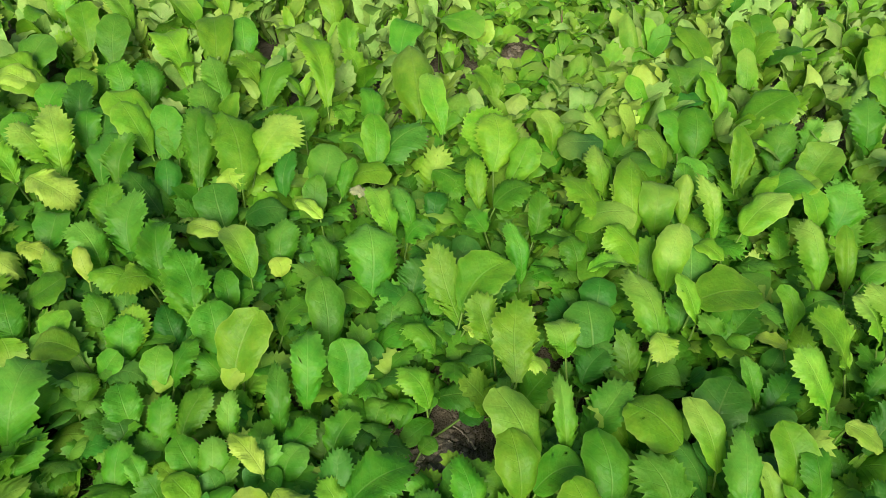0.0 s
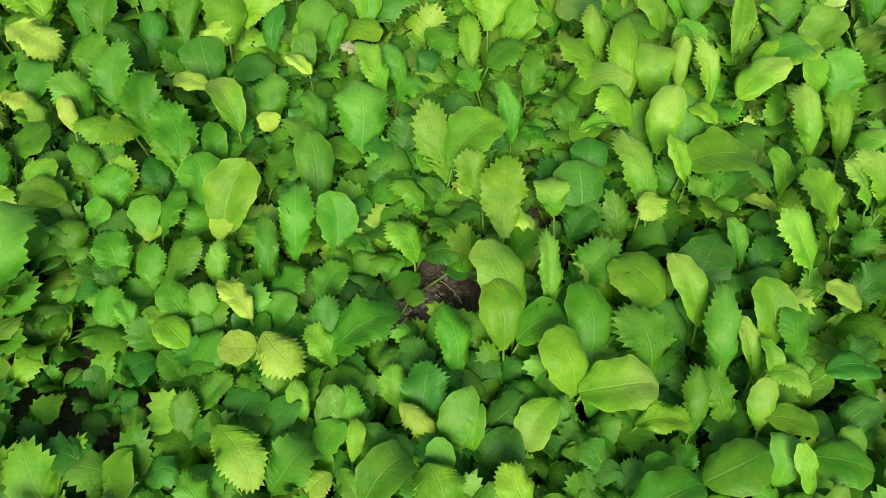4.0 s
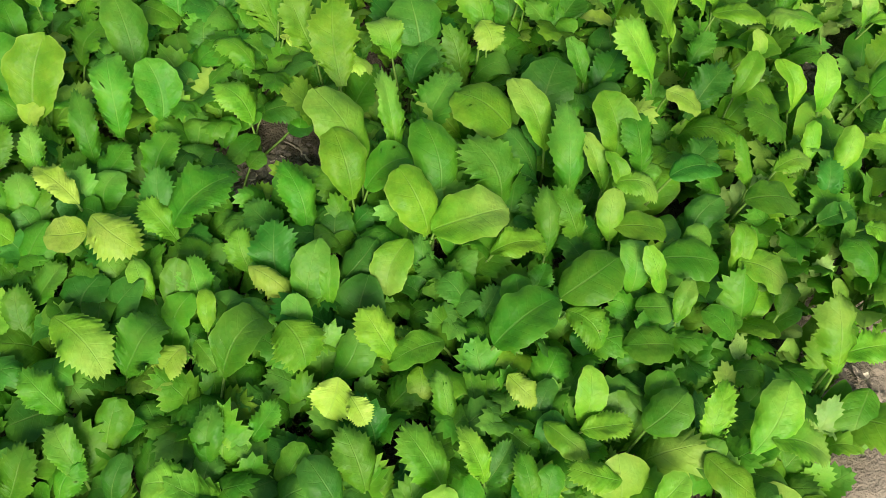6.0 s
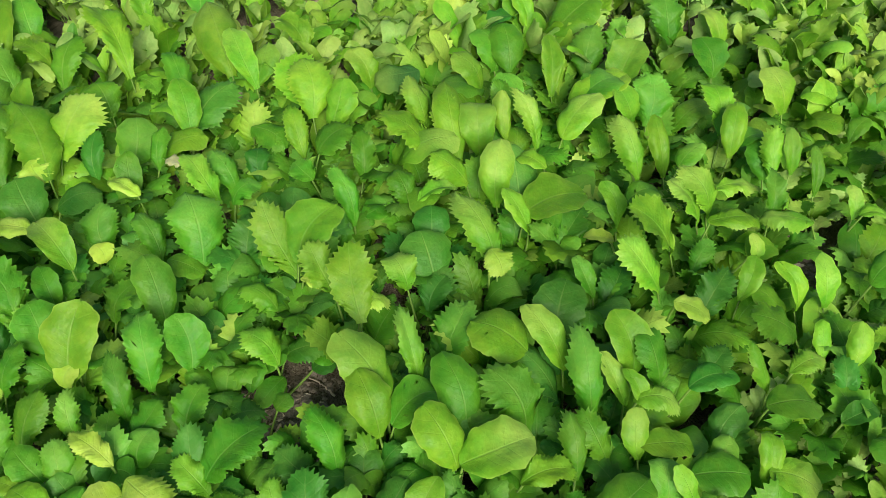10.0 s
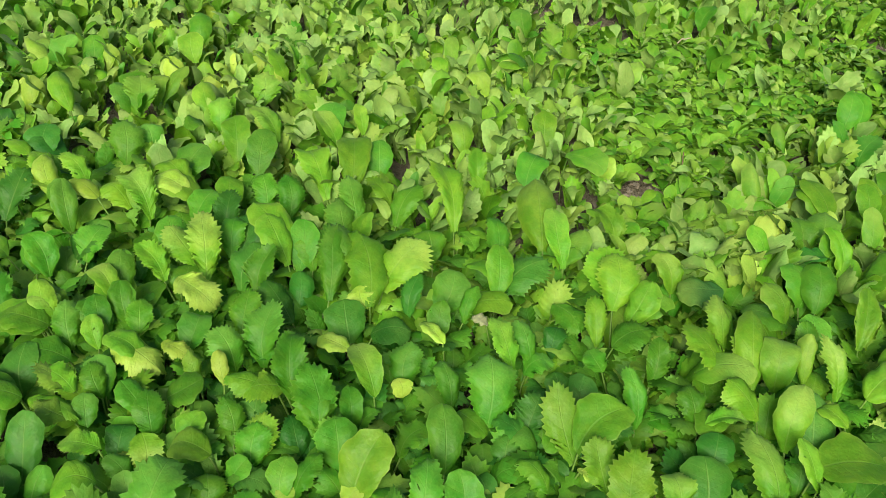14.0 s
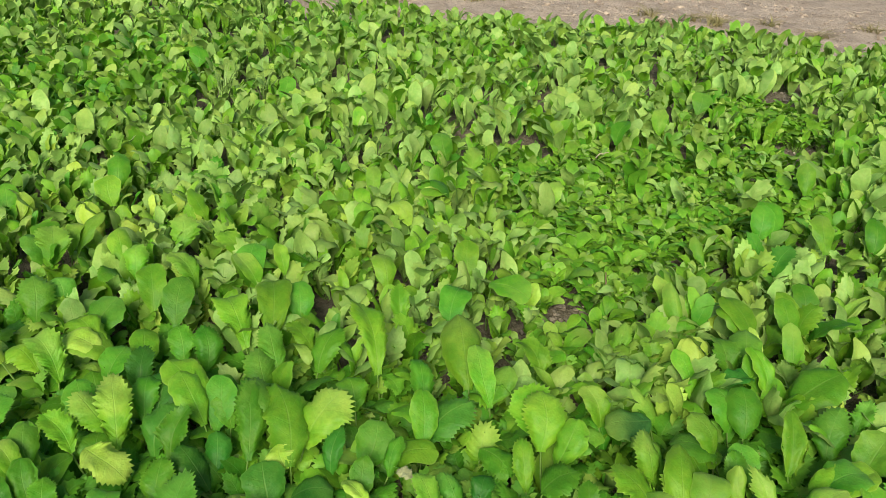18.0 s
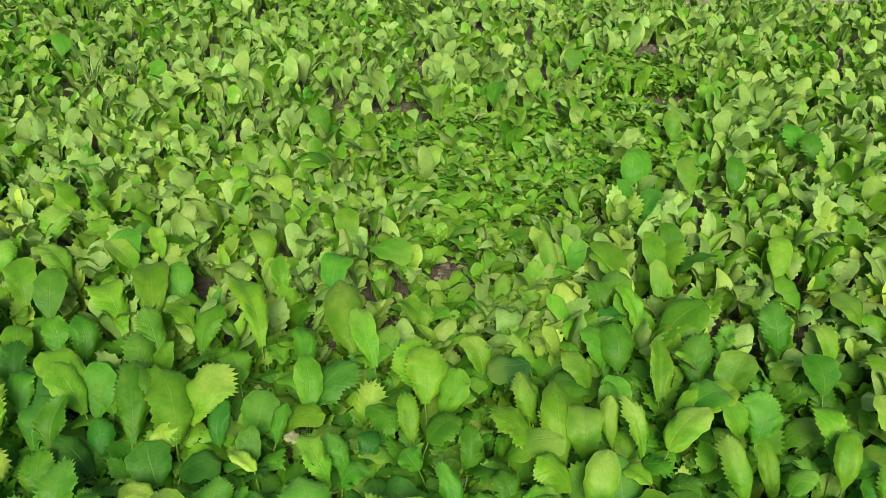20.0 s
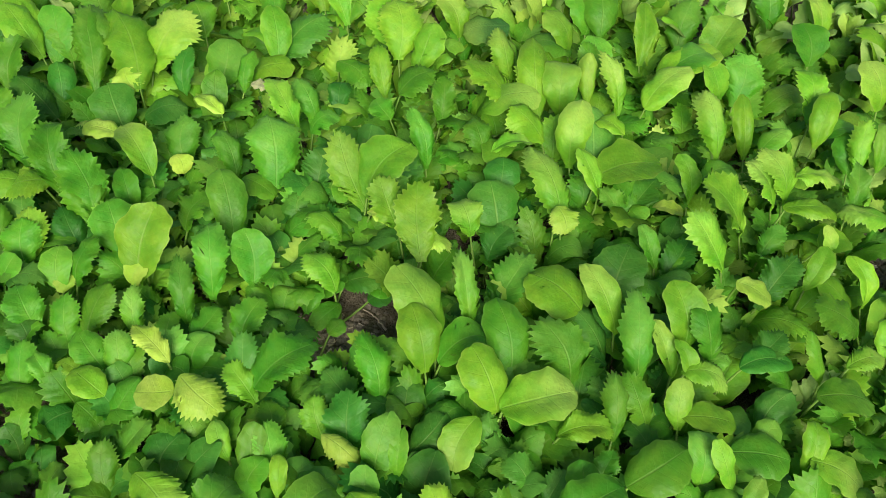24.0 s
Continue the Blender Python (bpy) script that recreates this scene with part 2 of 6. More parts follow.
def build_ground():
    xs = np.concatenate([[-2500, -600, -150, -40, -14], np.arange(-10, 6.5, 0.05), [14, 40, 150, 600, 2500]])
    ys = np.concatenate([[-2500, -600, -150, -40, -8], np.arange(-1.2, 12.0, 0.05), [18, 50, 150, 600, 2500]])
    X, Y = np.meshgrid(xs, ys)
    d = inside(X, Y)
    bed = np.clip(0.5 + (d + 0.02 * waves(X, Y, 0.2, 3)) / 0.08, 0, 1)
    Z = 0.012 * waves(X, Y, 0.35, 5) + 0.007 * waves(X, Y, 0.11, 6) - (1 - bed) * 0.02
    Z = np.where((np.abs(X) > 12) | (Y > 14) | (Y < -5), -0.02, Z)
    nx, ny = len(xs), len(ys)
    i = (np.arange(ny - 1)[:, None] * nx + np.arange(nx - 1)[None]).ravel()
    me = link_mesh("ground", np.stack([X, Y, Z], -1).reshape(-1, 3), np.stack([i, i + 1, i + nx + 1, i + nx], 1), [SOIL])
    layer = me.attributes.new("bed", "FLOAT", "POINT")
    layer.data.foreach_set("value", bed.ravel().astype(np.float32))
    # path tone gets paler towards the far end and to the right
    dry = np.maximum(np.clip((Y - 4) / 1.5, 0, 1), np.clip(X / 0.8, 0, 1))
    me.attributes.new("dry", "FLOAT", "POINT").data.foreach_set("value", dry.ravel().astype(np.float32))
    tagged(new("ground", me), "brown garden soil, dark in the bed, pale trodden path around", "ground", kind="structure")


build_ground()


# ---------------------------------------------------------------- leaves
OUTLINES = {          # widest at, fullness of the foot (2) and of the top (2)
    "o": (0.57, 2.3, 0.58, 2.05, 0.52), "O": (0.62, 2.0, 0.78, 2.1, 0.52), "s": (0.55, 2.0, 0.68, 1.9, 0.56),
    "S": (0.60, 1.8, 0.76, 1.9, 0.58), "c": (0.60, 1.6, 1.00, 2.2, 0.55)}


def blade(kind, rows, cols, rng, curl=0.18):
    """A leaf blade of length 1 and width 1 along +y, upper side +z: places, uv, quads. Its rows run from the midrib
    out to the margin as the side veins do. Kinds: o rounded with a scalloped edge, s toothed and crinkled,
    c narrow seedling leaf; O and S run down into a long tapering foot."""
    c, p1, q1, p2, q2 = OUTLINES[kind]
    yy = 1 - (1 - np.linspace(0, 1, 120)) ** 2
    low, top = np.clip((c - yy) / c, 0, 1), np.clip((yy - c) / (1 - c), 0, 1)
    half = 0.5 * np.where(yy < c, np.maximum((1 - low ** p1) ** q1, 0.16 * (kind in "OS") + 0.07), (1 - top ** p2) ** q2)
    slim, toothed = 0.55, kind in "sS"
    arc = np.concatenate([[0], np.cumsum(np.hypot(np.diff(half) * slim, np.diff(yy)))])
    s = np.linspace(0, 1, rows + 1)
    py, px = np.interp(s * arc[-1], arc, yy), np.interp(s * arc[-1], arc, half)
    tx, ty = np.gradient(px * slim), np.gradient(py)
    n = np.hypot(tx, ty)
    tx, ty = tx / n, ty / n
    grow = np.clip((py - 0.08) / 0.3, 0, 1)
    odd = (np.arange(rows + 1) % 2).astype(float)
    sides = []
    for _ in (0, 1):
        if toothed:
            jag = rng.uniform(0.55, 1.25, rows + 1)
            off = rng.uniform(0.046, 0.078) * min(1.05, 26 / rows) * (odd * jag - 0.45) + 0.016 * np.sin(py * rng.uniform(14, 26) + rng.uniform(0, 6))
            fwd = odd * 0.016
        else:
            off = 0.010 * np.sin(py * rng.uniform(9, 15) + rng.uniform(0, 6)) + (0.002 + 0.004 * rng.uniform(0, 1, rows + 1)) * (odd - 0.5) + (0.009 * np.cos(s * np.pi * rows / 2.5 + rng.uniform(0, 6)) * (kind != "c") if rows > 12 else 0)
            fwd = 0.0
        off = off * grow
        sides.append((np.maximum(px + ty * off / slim, 0) * (s < 1), py - tx * off + ty * fwd * grow))
    a = np.linspace(-1, 1, 2 * cols + 1)
    a = np.sign(a) * np.abs(a) ** 0.85
    k = np.abs(a)[None]
    right_side = (a > 0)[None]
    OX = np.where(right_side, sides[1][0][:, None], sides[0][0][:, None])
    OY = np.where(right_side, sides[1][1][:, None], sides[0][1][:, None])
    my = np.maximum(py - 0.46 * px, 0.4 * py)[:, None]
    x = a[None] * OX
    y = my + (OY - my) * k ** 1.15
    A, U = a[None] * np.ones_like(x), y.copy()
    S = np.sign(A)
    X = np.abs(x)
    z = rng.uniform(0.03, 0.20) * 4 * U * (1 - U)                                         # arched along the midrib
    z = z + rng.uniform(-0.06, 0.28) * X - rng.uniform(0.0, 0.34) * k ** 3 * X              # folded up from the midrib, rim turned down
    z = z - rng.uniform(0.0, 0.20) * np.clip(U - 0.55, 0, 1) ** 1.5 * 2.2 * (0.4 + 0.6 * k)
    ruffle = (0.058 if toothed else 0.030) * rng.uniform(0.4, 1.3)
    z = z + ruffle * k ** 2 * np.minimum(1, 4 * X) * np.sin(U * rng.uniform(10, 19) + rng.uniform(0, 6.28) + rng.uniform(0.8, 2.2) * S)
    z = z + 0.010 * np.sin(U * 17 + A * 5 + rng.uniform(0, 6)) * np.sin(A * 7 + U * 4 + rng.uniform(0, 6)) * np.minimum(1, 3 * k)
    if cols > 2:                                                                          # blistered between the side veins
        z = z + rng.uniform(0.000, 0.003) * np.cos(py[:, None] * 50.0 + 1.6 * S + rng.uniform(0, 6)) * np.sin(np.pi * k ** 0.8) + rng.normal(size=x.shape) * 0.0040 * np.minimum(1, 4 * X)
    if rng.uniform() < curl:                    # tip rolled over backwards
        u0, roll = rng.uniform(0.50, 0.75), rng.uniform(0.5, 1.5)
        g = np.linspace(0, 1.1, 60)
        th = -roll * np.clip((g - u0) / (1 - u0), 0, 1.1) ** 0.9
        gz, gy = np.concatenate([[0], np.cumsum(np.sin(th[1:]) * np.diff(g))]), np.concatenate([[0], np.cumsum(np.cos(th[1:]) * np.diff(g))])
        T = np.interp(U, g, th)
        y, z = np.interp(U, g, gy) - z * np.sin(T), np.interp(U, g, gz) + z * np.cos(T)
    x = x + rng.uniform(-0.08, 0.08) * np.sin(np.pi * np.clip(U, 0, 1)) / slim
    twist = rng.uniform(-0.35, 0.35) * np.clip(U, 0, 1.1) ** 1.5
    x, z = x * np.cos(twist), z + x * slim * np.sin(twist)
    m = 2 * cols + 1
    i = (np.arange(rows)[:, None] * m + np.arange(m - 1)[None]).ravel()
    uv = np.stack([A * 0.5 + 0.5, py[:, None] * np.ones_like(A)], -1)
    return np.stack([x, y, z], -1).reshape(-1, 3), uv.reshape(-1, 2), np.stack([i, i + 1, i + m + 1, i + m], 1)


def lay(verts, b, t, width):
    """Blade laid from its foot b to its tip t."""
    d = t - b
    length = np.linalg.norm(d)
    y = d / length
    x = np.cross(y, (0, 0, 1.0))
    x = x / max(np.linalg.norm(x), 1e-6)
    z = np.cross(x, y)
    return b + np.outer(verts[:, 0] * width, x) + np.outer(verts[:, 1] * length, y) + np.outer(verts[:, 2] * length, z)


def stalk(foot, b, way, sides=5, steps=4, r0=0.0026, r1=0.0017):
    """A leaf stalk that rises from the foot and runs into the blade at b along way."""
    foot, b = np.asarray(foot, float), np.asarray(b, float)
    ctrl = b * (0.75, 0.75, 0.5) + foot * (0.25, 0.25, 0.5) - way * 0.012
    ctrl[2] = max(ctrl[2], 0.01)
    s = np.linspace(0, 1, steps + 1)[:, None]
    line = (1 - s) ** 2 * foot + 2 * s * (1 - s) * ctrl + s ** 2 * (b + way * 0.006)
    ang = np.arange(sides) * 2 * np.pi / sides
    ring = np.stack([np.cos(ang), np.sin(ang), 0 * ang], -1)
    tang = np.gradient(line, axis=0)
    verts = []
    for p, tg, w in zip(line, tang, np.linspace(r0, r1, steps + 1)):
        tg = tg / max(np.linalg.norm(tg), 1e-6)
        sx = np.cross(tg, (0.3, 0.9, 0.1))
        sx = sx / max(np.linalg.norm(sx), 1e-6)
        sy = np.cross(tg, sx)
        verts.append(p + w * (np.outer(ring[:, 0], sx) + np.outer(ring[:, 1], sy)))
    faces = [(k * sides + j, k * sides + (j + 1) % sides, (k + 1) * sides + (j + 1) % sides, (k + 1) * sides + j) for k in range(steps) for j in range(sides)]
    return np.concatenate(verts), np.array(faces)


def part(name, me, parent, label=""):
    ob = new(name, me)
    ob.parent = parent
    return tagged(ob, label)


RNG = np.random.RandomState(11)
KIND_WORDS = {"o": "rounded", "s": "toothed", "c": "narrow"}
TONE_WORDS = {"w": "withered", "p": "pale green", "l": "light green", "m": "bright green", "d": "deep green", "y": "yellowing", "b": "blue-green"}
TOPS = []           # middles of the leaves placed one by one
DISTANT = []        # plants too far off to be things


def pierced(v, uv, f, where, rng):
    """The blade with a rounded hole in each of the named quads."""
    keep, more_v, more_uv, more_f = np.ones(len(f), bool), [], [], []
    for q in set(where):
        keep[q] = False
        c, cu, k = v[f[q]], uv[f[q]], len(v) + 16 * len(more_v)
        size, bulge = rng.uniform(0.45, 0.85), rng.uniform(0.8, 1.1, 8)
        rim = np.stack([c[i // 2] if i % 2 == 0 else (c[i // 2] + c[(i // 2 + 1) % 4]) / 2 for i in range(8)])
        rim_uv = np.stack([cu[i // 2] if i % 2 == 0 else (cu[i // 2] + cu[(i // 2 + 1) % 4]) / 2 for i in range(8)])
        pull = (size * bulge * np.where(np.arange(8) % 2 == 0, 0.72, 1.0))[:, None]
        more_v.append(np.concatenate([rim, c.mean(0) + (rim - c.mean(0)) * pull]))
        more_uv.append(np.concatenate([rim_uv, cu.mean(0) + (rim_uv - cu.mean(0)) * pull]))
        i = np.arange(8)
        more_f.append(np.stack([k + i, k + (i + 1) % 8, k + 8 + (i + 1) % 8, k + 8 + i], 1))
    return np.concatenate([v, *more_v]), np.concatenate([uv, *more_uv]), np.concatenate([f[keep], *more_f])


def add_leaf(thing, spec, rng, fine=True, usual=""):
    code, bx, by, bz, tx, ty, tz, w = spec
    kind, tone = code
    b, t = np.array((bx, by, bz)) / 100, np.array((tx, ty, tz)) / 100
    v, uv, f = blade(kind, (2 * rng.randint(14, 19) if kind in "sS" else 26) if fine else (26 if kind in "sS" else 14), 4 if fine else 2, rng, 0.12)
    if fine and rng.uniform() < 0.12:                # eaten by insects
        v, uv, f = pierced(v, uv, f, [rng.randint(len(f) // 5, len(f) - 30) for _ in range(rng.randint(1, 5))], rng)
    leaf = part("leaf", link_mesh("leaf", lay(v, b, t, w / (88 if kind in "oO" else 95)), f, [TONES[tone]], uv), thing)
    if code[1] in "ybw" or usual and code.lower() != usual:
        tagged(leaf, f"{KIND_WORDS[kind.lower()]} {TONE_WORDS[tone]} leaf")
    way = (t - b) / np.linalg.norm(t - b)
    sv, sf = stalk((rng.uniform(-0.006, 0.006), rng.uniform(-0.006, 0.006), -0.004), b, way)
    part("stalk", link_mesh("stalk", sv, sf, [STALK]), leaf)


def skirt(rng, kinds, tones):
    """Three lower leaves round the root."""
    turn, specs = rng.uniform(0, 6.28), []
    for i in range(3):
        az, length, el = turn + i * 2.1 + rng.uniform(-0.5, 0.5), rng.uniform(0.08, 0.12), radians(rng.uniform(38, 66))
        way = np.array((math.cos(az) * math.cos(el), math.sin(az) * math.cos(el), math.sin(el)))
        b = np.array((math.cos(az), math.sin(az), 0)) * rng.uniform(0.008, 0.025) + (0, 0, rng.uniform(0.012, 0.03))
        specs.append((kinds[rng.randint(len(kinds))] + tones[rng.randint(len(tones))], *(b * 100), *((b + way * length) * 100), length * rng.uniform(48, 64)))
    return specs


def plant(x, y, *leaves):
    """A mustard plant rooted at x, y: leaves of (kind and tone, foot, tip and width in centimetres from the root)."""
    if y > 1.95:
        DISTANT.append((x, y, leaves))
        return
    thing = new("mustard_plant")
    thing.location = (x, y, 0)
    kinds, tones = [s[0][0].lower() for s in leaves], [s[0][1] for s in leaves]
    k, c = max(set(kinds), key=kinds.count), max(set(tones), key=tones.count)
    tagged(thing, f"young mustard plant with {KIND_WORDS[k]} {TONE_WORDS[c]} leaves in the bed", "plant", "mustard plants in the bed")
    for s in leaves:
        add_leaf(thing, s, RNG, True, k + c)
        TOPS.append((x + (s[1] + s[4]) / 200, y + (s[2] + s[5]) / 200))
    if near_spot(x, y, BARE) > 0.1:
        return
    for s in skirt(RNG, "OS" if k == "o" else "SS", "md" if c in "db" else "mml"):
        add_leaf(thing, s, RNG, False, k + c)


# plants by name of leaf and place
plant(0.394, 0.715, ("ol", 0.4, 1.7, 12.0, 10.4, 4.3, 14.1, 7.3), ("ol", -2.5, 0.2, 12.0, -5.2, -5.9, 8.1, 4.5), ("Ol", 0.1, 2.1, 10.4, -4.1, 7.8, 17.2, 5.7), ("Om", 1.6, 7.7, 8.5, -1.0, 16.3, 17.4, 5.5), ("Sd", 0.0, -2.7, 6.2, -1.0, 1.9, 10.9, 2.8))
plant(0.308, 0.805, ("om", 0.2, 0.7, 10.0, 7.8, 4.7, 13.1, 5.8), ("od", 0.3, 1.7, 6.0, 4.0, -3.6, 4.8, 5.3), ("od", -2.3, 2.4, 7.0, -6.8, 3.7, 7.8, 4.4), ("Ol", -1.4, -1.4, 10.3, -4.2, 5.0, 17.3, 5.3), ("Ol", -0.3, 3.6, 10.0, -7.0, 10.1, 19.2, 6.7))
plant(0.515, 0.772, ("Sm", -1.9, 2.3, 8.7, -6.6, 8.4, 16.3, 7.2))
plant(0.567, 0.880, ("ol", -5.4, 4.0, 11.5, -13.4, 8.0, 14.7, 8.8), ("Od", -0.2, 8.0, 7.9, 2.1, 15.6, 14.4, 7.3), ("Ol", -0.3, 1.1, 10.2, -5.4, 7.4, 18.1, 4.4), ("Sd", -1.3, -1.1, 6.0, -6.3, 3.8, 11.9, 5.2), ("sd", -1.5, -2.9, 8.0, -5.6, -2.1, 8.7, 3.3))
plant(0.361, 0.882, ("Sm", 1.7, 5.2, 6.8, 7.0, 12.3, 14.1, 6.4), ("Sm", -0.8, 0.1, 8.5, -3.4, 8.6, 17.4, 3.4))
plant(0.256, 0.980, ("Sl", 1.3, 0.7, 11.7, -0.4, 10.6, 19.5, 6.8), ("sy", 1.0, 3.3, 13.0, 5.7, 5.1, 12.0, 4.0))
plant(0.166, 1.081, ("Ol", -0.2, 2.9, 12.9, 6.4, 9.8, 19.4, 7.9), ("sy", 0.5, 0.3, 12.0, 4.8, -1.0, 11.1, 2.4), ("Sl", -0.1, 3.3, 9.3, -5.9, 11.5, 19.3, 5.9), ("od", 0.6, 2.5, 8.0, -4.1, 3.0, 8.3, 4.7), ("sm", -3.1, -3.6, 9.0, -9.3, -0.2, 11.6, 4.3))
plant(0.245, 1.032, ("Sl", -1.8, 2.4, 10.8, -5.7, 7.4, 18.2, 5.3))
plant(0.370, 1.047, ("Od", 1.8, 5.3, 7.9, -0.4, 11.5, 14.4, 7.8), ("Sl", -2.8, 2.0, 10.2, -5.2, 6.2, 14.9, 5.0), ("Sd", 0.3, 0.6, 6.4, 3.4, 5.0, 10.1, 5.4))
plant(0.384, 1.152, ("Od", 0.1, 3.0, 9.2, 0.3, 7.8, 13.9, 5.6))
plant(0.487, 1.076, ("Sl", 0.0, 0.9, 11.7, -6.0, 12.3, 19.5, 5.6), ("sy", -1.4, 1.8, 16.0, 0.5, -1.9, 13.6, 4.8))
plant(0.537, 1.204, ("ol", 0.9, 0.7, 13.0, 11.8, 3.0, 15.4, 10.0), ("Ol", -3.1, 6.6, 9.3, -1.9, 13.5, 19.5, 5.5), ("Od", 1.6, 3.6, 7.2, 0.2, 14.4, 17.9, 7.1), ("Ol", 1.7, -2.3, 10.9, -2.4, 1.9, 17.7, 3.7))
plant(0.621, 1.288, ("ol", -2.4, 1.8, 15.0, -7.2, 5.2, 16.0, 3.7))
plant(0.255, 1.231, ("om", 1.3, 3.1, 9.0, 6.6, 6.3, 10.6, 5.3), ("Sm", -0.1, 1.1, 8.6, -3.5, 7.2, 16.9, 3.8))
plant(0.139, 0.939, ("Sl", 0.4, 0.1, 8.3, -4.7, 3.6, 12.6, 5.3), ("od", 5.0, 1.7, 5.0, 8.5, 3.5, 6.0, 4.1), ("om", 1.0, -0.3, 6.0, -2.9, -4.8, 4.8, 3.7), ("od", -6.2, -3.6, 6.0, -8.9, -5.7, 6.0, 3.1), ("sd", 0.6, 3.9, 6.0, 7.4, 5.3, 7.2, 5.4))
plant(0.030, 0.892, ("Om", -1.2, 4.0, 8.9, -3.3, 9.4, 15.6, 5.5), ("sm", -1.5, 1.8, 8.0, -1.0, 4.2, 9.4, 2.8), ("od", -0.4, 7.2, 6.0, 0.7, 11.7, 8.6, 4.7), ("om", 3.6, 1.3, 6.0, 4.2, 5.7, 8.5, 4.5), ("Om", 7.0, 2.2, 5.5, 8.1, 6.1, 8.3, 3.6), ("Sm", -6.6, 0.9, 8.4, -8.4, 8.9, 17.9, 4.9))
plant(-0.160, 0.920, ("Ol", 0.8, -0.8, 9.4, 2.8, 7.1, 18.8, 7.4), ("oy", 1.9, 1.1, 12.0, 0.3, -1.9, 10.4, 3.7), ("Om", -3.5, 5.2, 9.0, -6.7, 10.6, 15.1, 6.3))
plant(-0.255, 0.854, ("Om", -0.2, 3.0, 9.2, -1.3, 7.9, 14.0, 4.2), ("Sm", 1.3, 4.4, 9.1, 3.4, 9.5, 14.6, 4.2), ("sy", -1.2, 4.4, 11.0, 1.0, 2.7, 9.7, 3.1), ("Sm", -1.4, -3.8, 8.2, -5.0, 0.5, 12.9, 5.2))
plant(-0.223, 0.774, ("Sm", 2.7, 3.8, 8.1, 5.0, 10.0, 13.5, 5.4), ("Sm", -0.0, 3.3, 7.2, -1.1, 8.3, 12.1, 4.3), ("Sd", -4.3, 0.9, 7.3, -7.8, 4.9, 11.6, 4.4))
plant(-0.092, 0.777, ("Sm", -3.1, 4.6, 8.1, -4.5, 9.2, 13.7, 3.1), ("Sm", 1.0, 4.2, 6.4, 1.0, 8.1, 10.2, 3.6), ("sm", 4.5, 4.2, 9.0, 8.0, 8.3, 12.0, 5.0), ("Om", -5.5, -2.3, 9.4, -9.4, 0.9, 12.8, 4.1), ("Sm", 3.1, 7.6, 7.7, 0.9, 14.1, 15.6, 3.4), ("Sm", -3.1, -2.4, 8.2, -4.5, 2.0, 12.9, 4.1))
plant(-0.026, 0.728, ("sy", -2.5, 2.8, 12.0, -8.4, 6.6, 14.6, 3.4), ("om", -0.3, 4.3, 9.0, 1.4, 8.6, 11.7, 4.8), ("sy", 0.2, -0.4, 14.0, 6.3, -4.2, 12.0, 5.6), ("om", -0.2, 2.2, 10.0, -3.6, 3.0, 10.7, 3.5), ("oy", -0.1, -2.1, 13.0, -5.1, -3.1, 13.4, 5.1), ("sm", -4.4, -2.3, 9.0, -6.8, -6.9, 7.0, 4.3))
plant(0.022, 0.819, ("Sm", -0.2, 1.1, 7.2, 2.2, 6.5, 12.0, 5.1), ("sd", 4.4, 2.4, 7.0, 10.7, 4.0, 8.4, 4.9))
plant(0.059, 0.695, ("Sd", -0.9, 3.7, 7.8, -1.5, 9.9, 15.1, 4.7), ("sm", 0.9, 4.0, 11.0, 8.6, 9.4, 15.3, 7.5), ("Sl", 1.3, 2.8, 9.3, -2.8, 5.9, 13.5, 3.9), ("Sd", -4.1, -2.5, 6.3, -9.0, 0.4, 10.3, 4.1))
plant(0.256, 0.703, ("Sm", -2.1, 4.4, 7.8, -5.3, 10.9, 14.9, 4.3), ("sd", -4.5, 4.3, 7.0, -10.1, 7.9, 10.0, 5.0), ("Od", 1.8, 3.4, 5.4, 1.7, 8.6, 8.9, 4.4), ("od", 2.9, -2.6, 8.0, 7.1, 1.8, 11.4, 4.5))
plant(0.216, 0.627, ("Sd", -0.8, 4.0, 6.9, -1.7, 10.4, 13.3, 5.8), ("Sm", -4.7, 6.1, 7.3, -6.6, 10.0, 11.5, 3.8), ("Om", 2.7, 0.1, 7.8, 3.9, 6.1, 15.1, 4.2), ("sl", 0.6, -3.9, 13.0, 3.6, -8.8, 10.8, 6.1), ("sy", -4.4, 4.2, 12.0, 1.1, 1.4, 9.7, 3.2), ("Om", 5.7, 1.2, 8.2, 5.9, 5.4, 13.2, 2.2))
plant(0.444, 0.700, ("sl", 3.0, 0.5, 11.0, 10.3, 1.7, 12.3, 4.3))
plant(0.620, 0.775, ("Sm", -2.9, 3.6, 8.2, -4.0, 12.5, 18.9, 4.4), ("ol", 1.9, -2.8, 12.0, 9.3, -2.8, 11.3, 4.2), ("sl", 2.7, 4.5, 12.0, 9.4, 3.5, 11.4, 4.0), ("Sm", -2.0, -3.6, 8.9, -5.4, 1.0, 15.5, 4.1), ("Ol", 2.4, 5.8, 8.9, -0.8, 10.5, 15.5, 2.9))
plant(0.695, 0.830, ("Ol", -3.3, 4.6, 9.6, -5.9, 10.9, 17.8, 5.6), ("om", -0.1, 1.5, 9.0, 2.8, 3.9, 10.7, 2.9), ("od", 4.0, 1.5, 11.0, 11.4, 2.6, 12.0, 4.3), ("Sm", 0.5, 3.1, 9.8, -1.8, 8.6, 16.9, 4.9), ("Ol", -3.4, -1.5, 10.2, -5.3, 2.2, 15.0, 2.3), ("sd", 6.4, 3.5, 10.0, 10.7, 7.0, 13.2, 4.4))
